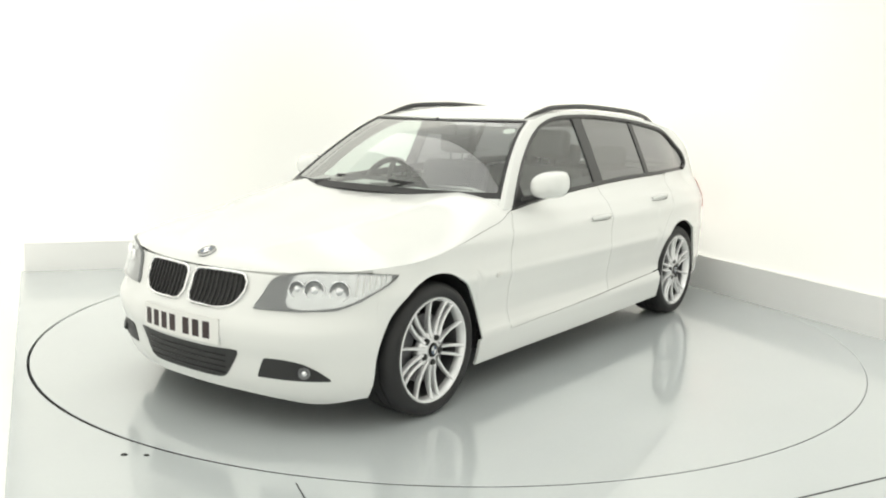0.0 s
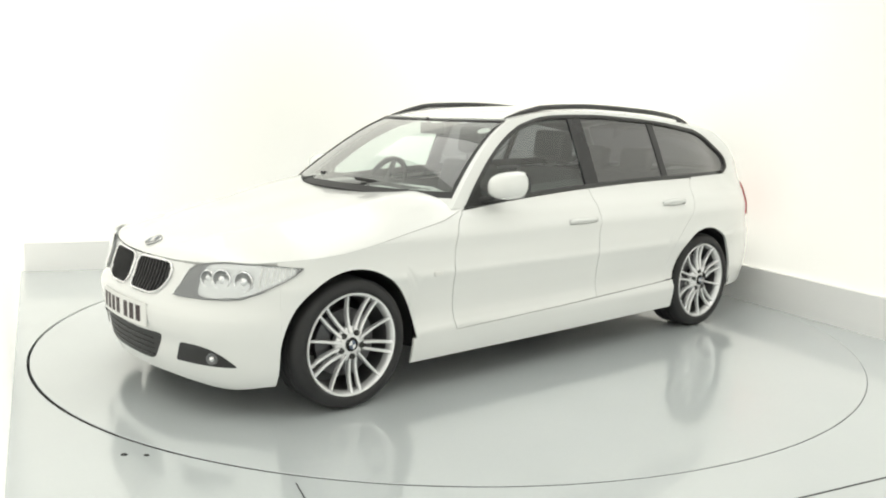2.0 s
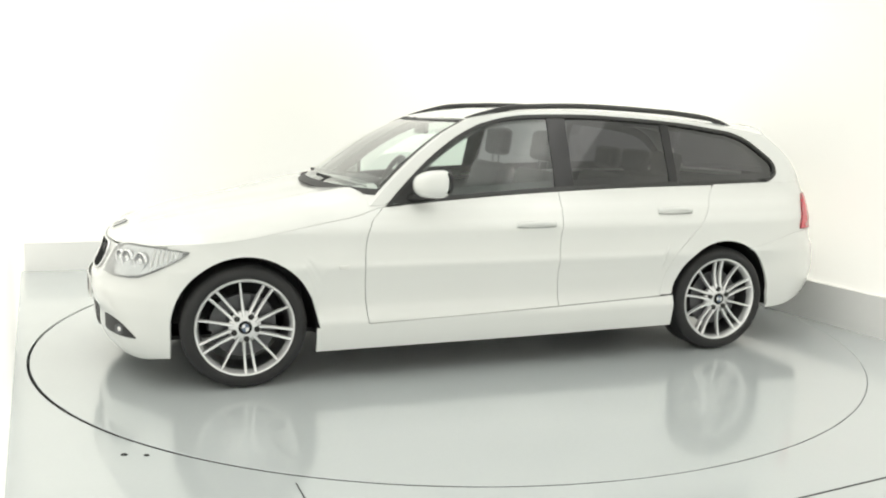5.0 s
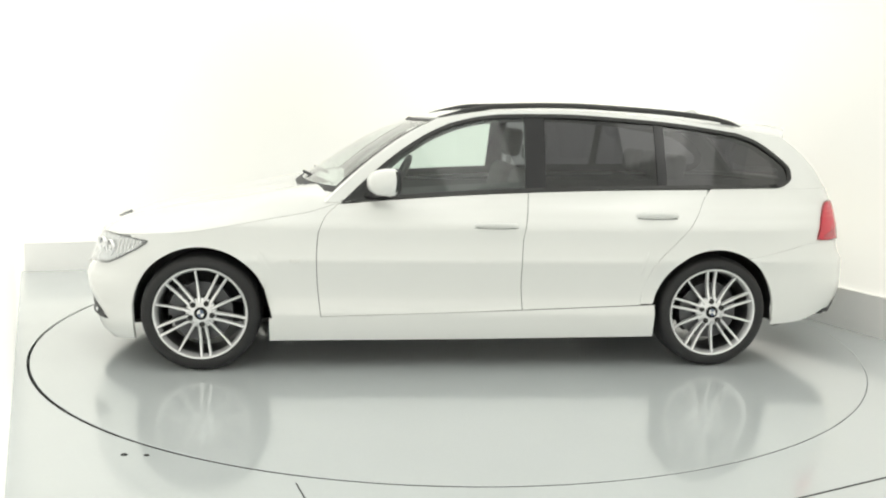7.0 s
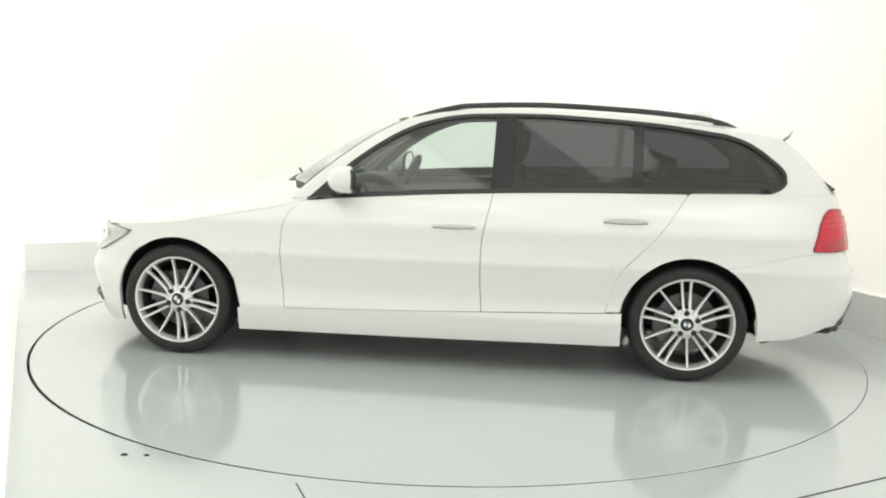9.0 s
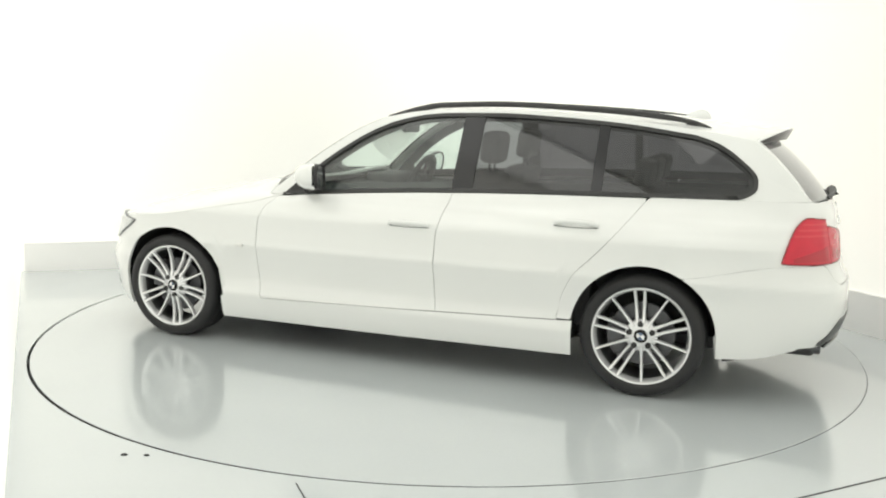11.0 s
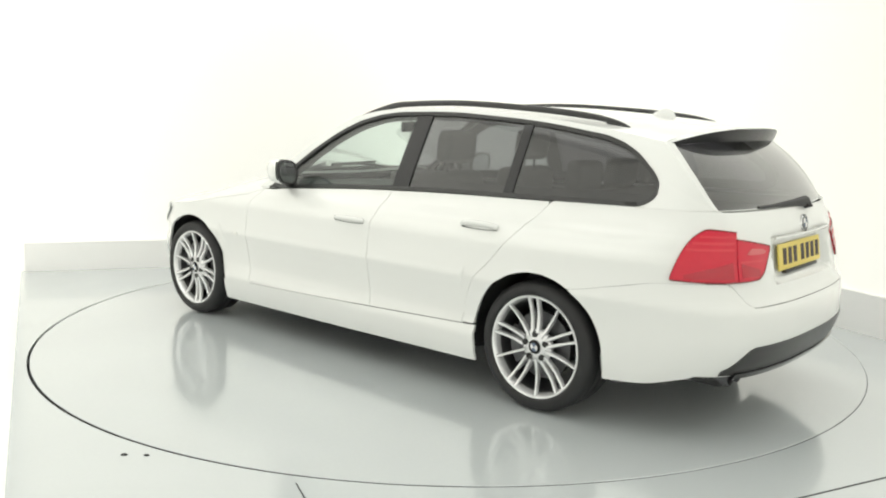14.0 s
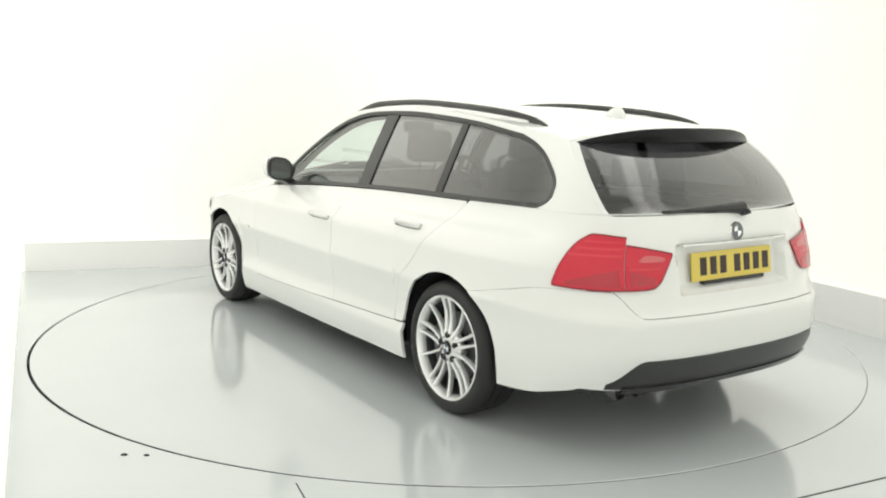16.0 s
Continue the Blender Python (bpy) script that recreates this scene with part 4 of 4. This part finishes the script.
def roundel(name, pos, normal, r, label):
    q = Vector(normal).to_track_quat("Y", "Z").to_matrix().to_4x4()
    m = Matrix.Translation(pos) @ q
    bm = revolve([(0, .006), (r * .62, .006), (r * .66, .0075), (r * .95, .007), (r, .003), (r, -.004)], 32)
    bm.transform(m)
    b = part(name, bm, M_BADGERING, car, label)
    for i in range(4):
        bm = bmesh.new()
        vs = [bm.verts.new((0, .0082, 0))] + [bm.verts.new((r * .6 * math.cos(math.pi / 2 * (i + j / 6)), .0082, r * .6 * math.sin(math.pi / 2 * (i + j / 6)))) for j in range(7)]
        for j in range(6):
            bm.faces.new((vs[0], vs[j + 2], vs[j + 1]))
        bm.transform(m)
        part("roundel_quarter", bm, M_BLUE if i % 2 else M_CHROME, b, smooth=0)
    bm = revolve([(r * .97, .002), (r * 1.02, .006), (r * 1.06, .002)], 32)
    bm.transform(m)
    part("roundel_edge", bm, M_CHROME, b)


roundel("badge", (1.948, 0, .727), (.42, 0, 1), .041, "small round bonnet badge")
roundel("badge", (-2.252, 0, .905), (-1, 0, .15), .038, "small round tailgate badge")

# tail lamps: outer piece on the quarter, inner piece on the tailgate
z_ = .8
TLO = [(float(x_to_s(-1.984, z_)), .705, .716), (float(x_to_s(-2.003, z_)), .702, .765), (float(x_to_s(-2.037, z_)), .70, .842), (float(x_to_s(-2.073, z_)), .698, .888), (float(x_to_s(-2.115, z_)), .697, .913), (syr(.60), .697, .902)]
TLI = [(syr(.596), .697, .873), (syr(.54), .698, .864), (syr(.49), .702, .855), (syr(.455), .722, .849), (syr(.42), .772, .842), (syr(.395), .826, .836)]
tlo = lens_pair("tail_lamp", TLO, M_RED, 22, 10, .007, label="red tail lamp")
tli = lens_pair("tail_lamp", TLI, M_RED, 14, 8, .007, label="red tail lamp")
lens_pair("reverse_lens", [(syr(.545), .808, .812), (syr(.52), .806, .832), (syr(.45), .806, .826), (syr(.43), .812, .816)], M_REDLIGHT, 10, 4, .0095, .004, parent=tli)
a, lo, hi = shape_cols(TLO, 30)
for z0_, z1_ in ((.826, .836), (.852, .862), (.878, .886)):
    ok = hi > z1_ + .008
    both("light_bar", columns(a[ok][:-1], z0_, z1_, 3, .0085), M_REDBAR, tlo, rim=.002)
ok = hi > .83
both("dark_chamber", columns(a[ok][:-2], .712, np.linspace(.728, .782, ok.sum() - 2), 4, .0085), M_REDDEEP, tlo, rim=.002)
a, lo, hi = shape_cols(TLI, 24)
both("dark_chamber", columns(a[2:-9], .716, np.linspace(.775, .745, 13), 4, .0085), M_REDDEEP, tli, rim=.002)
both("light_bar", columns(a[2:-6], .776, .784, 3, .0085), M_REDBAR, tli, rim=.002)
for shape, lamp_ in ((TLO, tlo), (TLI, tli)):
    a, lo, hi = shape_cols(shape, 30)
    both("lens_edge", columns(a, lo - .001, lo + .005, 3, .0088), M_REDDARK, lamp_, rim=.006)
    both("lens_edge", columns(a, hi - .004, hi + .001, 3, .0088), M_REDDARK, lamp_, rim=.006)

# rear lower panel and exhaust
a = np.linspace(syr(.66, .4), S_END, 26)
ya = skin(a, .4)[:, 1]
lo, hi = np.full(26, .302), .318 + .105 * step(.68, .54, ya)
PD = columns(a, lo, hi, 8, .004)
PD = np.concatenate([PD, (PD * [1, -1, 1])[::-1][1:]])
part("rear_diffuser", sheet(PD, .012), M_RAIL, car, "satin black rear diffuser panel")
a2_ = np.linspace(syr(.60, .4), S_END, 26)
PL = columns(a2_, np.full(26, .288), np.full(26, .312), 4, .013)
PL = np.concatenate([PL, (PL * [1, -1, 1])[::-1][1:]])
part("diffuser_lip", sheet(PL, .014), M_PILLAR, car, "glossy lower lip of the diffuser")
for yy in (.50, .585):
    bm = revolve([(.030, .0), (.034, .004), (.037, .0), (.037, -.14), (.031, -.14), (.030, -.01)], 24)
    bm.transform(Matrix.Translation((-2.200, yy, .283)) @ Matrix.Rotation(radians(90), 4, "Z"))
    ex = part("exhaust_tip", bm, M_DARKMETAL, car, "dark steel exhaust tip")
part("silencer", box_bm(-2.18, -1.9, .1, .62, .235, .33, .03, 3), M_BLACK, car)


# ---- trim on the sides and roof ----
for sgn in (1, -1):
    xs = np.linspace(.128, -1.62, 46)
    rz = curve([(.128, 1.334), (.09, 1.345), (.03, 1.362), (-.038, 1.378), (-.195, 1.404), (-.578, 1.416), (-1.067, 1.397), (-1.4, 1.368), (-1.55, 1.342), (-1.62, 1.315)])
    pts = []
    for x in xs:
        e = side(x, float(roof_edge(x)))
        pts.append((x, (e[1] - .03 - .018 * float(step(-.1, .085, x)) - .04 * float(step(-1.1, -1.62, x))) * sgn, float(rz(x))))
    rr = [.008 + .006 * min(1, i / 6, (45 - i) / 6) for i in range(46)]
    rail = part("roof_rail", tube(pts, rr, 10, 1.15), M_RAIL, car, "satin black roof rail")
    for xf in (.03, -1.53):
        e = side(xf, float(roof_edge(xf)))
        part("rail_foot", box_bm(xf - .03, xf + .03, (e[1] - (.04 if xf > -1 else .066)) * sgn - .007, (e[1] - (.04 if xf > -1 else .066)) * sgn + .007, float(roof_edge(xf)) - .02, float(rz(xf)) - .002, .004), M_RAIL, rail)
    # door mirror: a rounded shell cut flat behind, with a black rim and the glass in it
    def shell(c):
        c = Vector([math.copysign(abs(q) ** e, q) for q, e in zip(c, (.8, .72, .78))])
        f = .5 + .5 * c.x
        return Vector((.425 + c.x * .098 - .018 * c.y, (.885 + c.y * .090) * sgn, 1.003 + c.z * (.077 - .010 * f) + .012 * c.y))
    bm = bmesh.new()
    bmesh.ops.create_uvsphere(bm, u_segments=28, v_segments=18, radius=1)
    bmesh.ops.delete(bm, geom=[v for v in bm.verts if v.co.x < -.35], context="VERTS")
    for v in bm.verts:
        v.co = shell(v.co)
    if sgn < 0:
        bmesh.ops.reverse_faces(bm, faces=bm.faces)
    mir = part("door_mirror", bm, M_PAINT, car, "white door mirror on a black foot", 50)
    ring = [(-.32, math.cos(t) * .95, math.sin(t) * .95) for t in np.linspace(0, 2 * math.pi, 29)[:-1]]
    outer_, mid_, inner_ = [], [], []
    for c in ring:
        p = shell(Vector(c))
        o = Vector((.425, .885 * sgn, 1.003))
        outer_.append(p)
        mid_.append(Vector((p.x - .016, o.y + (p.y - o.y) * .97, o.z + (p.z - o.z) * .97)))
        inner_.append(Vector((p.x - .014, o.y + (p.y - o.y) * .86, o.z + (p.z - o.z) * .86)))
    n_ = len(ring)
    loops = outer_ + mid_ + inner_
    bm = mesh_bm([tuple(p) for p in loops], [(k * n_ + i, k * n_ + (i + 1) % n_, (k + 1) * n_ + (i + 1) % n_, (k + 1) * n_ + i) for k in range(2) for i in range(n_)])
    bmesh.ops.recalc_face_normals(bm, faces=bm.faces)
    part("mirror_rim", bm, M_BLACK, mir, "black mirror rim")
    bm = mesh_bm([tuple(p + Vector((.004, 0, 0))) for p in inner_], [tuple(range(n_))])
    part("mirror_glass", bm, M_MIRROR, mir, "silvered mirror glass", 0)
    part("mirror_foot", tube([(.52, .75 * sgn, .915), (.48, .80 * sgn, .93), (.44, .87 * sgn, .95)], [.035, .028, .03], 10, .6), M_BLACK, mir)
    # handles
    for d, (xa_, xb_), zz in ((door_f, (-.045, -.265), .782), (door_r, (-.93, -1.145), .836)):
        pts = []
        rad = []
        for t in np.linspace(0, 1, 15):
            x = xa_ + (xb_ - xa_) * t
            p = skin(x_to_s(x, zz), zz, .004 + .026 * math.sin(math.pi * t) ** .45)
            pts.append(tuple(p * [1, sgn, 1]))
            rad.append(.011)
        part("door_handle", tube(pts, rad, 10, 1.2), M_PAINT, d[0 if sgn == 1 else 1])
        # the handle's shadow line, laid on the door as a thin dark strip
        Pn = panel(lambda z: xa_ + .004 + 0 * z, lambda z: xb_ - .004 + 0 * z, lambda x: zz - .0165 + .004 * (2 * (x - xa_) / (xb_ - xa_) - 1) ** 2, lambda x: zz - .0135 + .004 * (2 * (x - xa_) / (xb_ - xa_) - 1) ** 2, 12, 3, out=.0012)
        part("handle_shade", sheet(Pn * [1, sgn, 1], 0), M_GAP, d[0 if sgn == 1 else 1], "dark strip painted as the shadow under the handle")
    # side repeater
    c = skin(x_to_s(.893, .592), .592, .0)
    bm = box_bm(c[0] - .026, c[0] + .026, c[1] - .004, c[1] + .006, c[2] - .011, c[2] + .011, .005)
    if sgn < 0:
        bm.transform(Matrix.Diagonal((1, -1, 1, 1)))
        bmesh.ops.reverse_faces(bm, faces=bm.faces)
    part("side_repeater", bm, M_AMBER, wing[0 if sgn == 1 else 1], "small clear side repeater")

# roof aerial
bm = bmesh.new()
bmesh.ops.create_uvsphere(bm, u_segments=20, v_segments=12, radius=1)
for v in bm.verts:
    k = max(0, v.co.z)
    v.co = Vector((-1.50 + v.co.x * .085 * (1 - .3 * k) - .03 * k, v.co.y * .026 * (1 - .5 * k), 1.352 + max(-.2, v.co.z) * .062))
part("roof_aerial", bm, M_PAINT, car, "white shark-fin roof aerial", 60)

# round paper disc behind the windscreen
bm = bmesh.new()
c_, u_, v_ = ws_point(.86, .80, -.012), ws_point(.90, .80, -.012) - ws_point(.82, .80, -.012), ws_point(.86, .86, -.012) - ws_point(.86, .74, -.012)
u_, v_ = u_ / np.linalg.norm(u_), v_ / np.linalg.norm(v_)
bm.faces.new([bm.verts.new(tuple(c_ + .034 * (math.cos(t) * u_ + math.sin(t) * v_))) for t in np.linspace(0, 2 * math.pi, 25)[:-1]])
part("paper_disc", bm, M_PLATE_W, car, "small round white paper disc", 0)

# wipers
for pts in ([(.86, -.40, .955), (.80, -.1, 1.0), (.74, .22, 1.002)], [(.87, .02, .965), (.82, .30, .985), (.70, .58, .958)]):
    arm = part("wiper", tube(pts, [.017, .012, .008], 8), M_BLACK, car)
    q = [Vector(pts[1]) * (1 - t) + Vector(pts[2]) * t + Vector((.004, 0, .004)) for t in np.linspace(-.5, 1, 7)]
    part("wiper_blade", tube(q, .006, 6, 1.6), M_BLACK, arm)
wr0 = rw_point(-.10, .19, .02)
arm = part("rear_wiper", tube([tuple(wr0), tuple(rw_point(.1, .22, .022)), tuple(rw_point(.45, .17, .014))], [.028, .018, .008], 8), M_BLACK, car)
part("wiper_blade", tube([tuple(rw_point(v, .20 - .06 * v, .014)) for v in np.linspace(-.1, .62, 9)], .008, 6), M_BLACK, arm)
cap = part("wiper_pivot", tube([tuple(rw_point(-.10, .03, .0)), tuple(rw_point(-.10, .12, .03)), tuple(rw_point(-.10, .19, .02))], [.03, .03, .022], 10), M_BLACK, arm)
# grip bar above the rear plate
part("boot_grip", tube([tuple(skin(syr(abs(y), .862), .862, .004) * [1, np.sign(y) or 1, 1]) for y in np.linspace(-.33, .33, 15)], .006, 6), M_PAINT, tailgate)


# ---- cabin ----
def seat(x, y, back=True):
    st = new("seat")
    st.parent = car
    part("cushion", box_bm(x - .27, x + .25, y - .25, y + .25, .33, .50, .05, 3), M_SEAT, st)
    m = Matrix.Translation((x - .25, y, .48)) @ Matrix.Rotation(radians(-16), 4, "Y")
    part("backrest", box_bm(-.07, .07, -.24, .24, 0, .58, .06, 3, m), M_SEAT, st)
    m2 = Matrix.Translation((x - .42, y, 1.09)) @ Matrix.Rotation(radians(-8), 4, "Y")
    part("headrest", box_bm(-.05, .05, -.13, .13, 0, .18, .045, 3, m2), M_SEAT, st)
    for dy in (-.05, .05):
        part("headrest_post", tube([(x - .41, y + dy, 1.0), (x - .42, y + dy, 1.12)], .007, 6), M_STEEL, st)


seat(-.02, .36)
seat(-.02, -.36)
rb = new("rear_bench")
rb.parent = car
part("cushion", box_bm(-1.12, -.62, -.62, .62, .33, .52, .06, 3), M_SEAT, rb)
part("backrest", box_bm(-.07, .07, -.60, .60, 0, .54, .06, 3, Matrix.Translation((-1.10, 0, .46)) @ Matrix.Rotation(radians(-18), 4, "Y")), M_SEAT, rb)
for y in (-.36, 0, .36):
    part("headrest", box_bm(-.045, .045, -.12, .12, 0, .15, .04, 3, Matrix.Translation((-1.28, y, 1.0)) @ Matrix.Rotation(radians(-8), 4, "Y")), M_SEAT, rb)
part("load_cover", box_bm(-2.0, -1.3, -.56, .56, .90, .915, .005), M_SEAT, car)
part("dashboard", box_bm(.42, .86, -.70, .70, .62, .90, .07, 3), M_DASH, car)
part("instrument_hood", box_bm(.40, .62, -.56, -.18, .86, .955, .04, 3), M_DASH, car)
part("cabin_floor", box_bm(-2.0, .8, -.68, .68, .25, .30, .01), M_SEAT, car)
for sgn in (1, -1):
    part("door_card", box_bm(-1.1, .6, min(.70 * sgn, .74 * sgn), max(.70 * sgn, .74 * sgn), .3, .90, .015), M_DASH, car)
bm = revolve([(.165, 0), (.17, .012), (.183, .017), (.196, .012), (.2, 0), (.196, -.012), (.183, -.017), (.17, -.012), (.165, 0)], 40)
wm = Matrix.Translation((.30, -.36, .90)) @ Matrix.Rotation(radians(-25), 4, "Y") @ Matrix.Rotation(radians(90), 4, "Z")
bm.transform(wm)
stw = part("steering_wheel", bm, M_BLACK, car)
for a in (0, 180, 270):
    bm = box_bm(.03, .17, -.008, .008, -.018, .018, .004)
    bm.transform(wm @ Matrix.Rotation(radians(a), 4, "Y"))
    part("wheel_spoke", bm, M_BLACK, stw)
bm = box_bm(-.06, .06, -.02, .02, -.06, .06, .02)
bm.transform(wm)
part("wheel_boss", bm, M_BLACK, stw)
part("inside_mirror", box_bm(.20, .225, -.11, .11, 1.235, 1.30, .01, 2), M_BLACK, car)
part("mirror_stalk", tube([(.225, 0, 1.28), (.26, 0, 1.33)], .01, 6), M_BLACK, car)

# ---- the turning of the table and of the car on it ----
TURN = [(0.0, 233.49), (.5, 230.69), (1.0, 227.61), (1.5, 224.28), (2.0, 220.74), (2.5, 217.18), (3.0, 213.69), (3.5, 210.31), (4.0, 206.98), (5.2, 198.8), (6.5, 190.06), (7.0, 186.7),
        (7.5, 183.42), (8.0, 180.16), (8.5, 176.91), (9.0, 173.59), (10.2, 165.4), (11.5, 156.51), (12.0, 153.12), (12.5, 149.75), (13.0, 146.31), (13.5, 142.82), (14.0, 139.31),
        (14.5, 135.81), (15.0, 132.3), (15.5, 128.77), (16.0, 125.19)]


def motions():
    seat_on_table = Matrix.Translation((.026, .0966, 0))
    walk(turntable, [(t, pose(0, 0, 0, 0, 0, a)) for t, a in TURN])
    walk(car, [(t, pose(0, 0, 0, 0, 0, a) @ seat_on_table) for t, a in TURN])


motions()
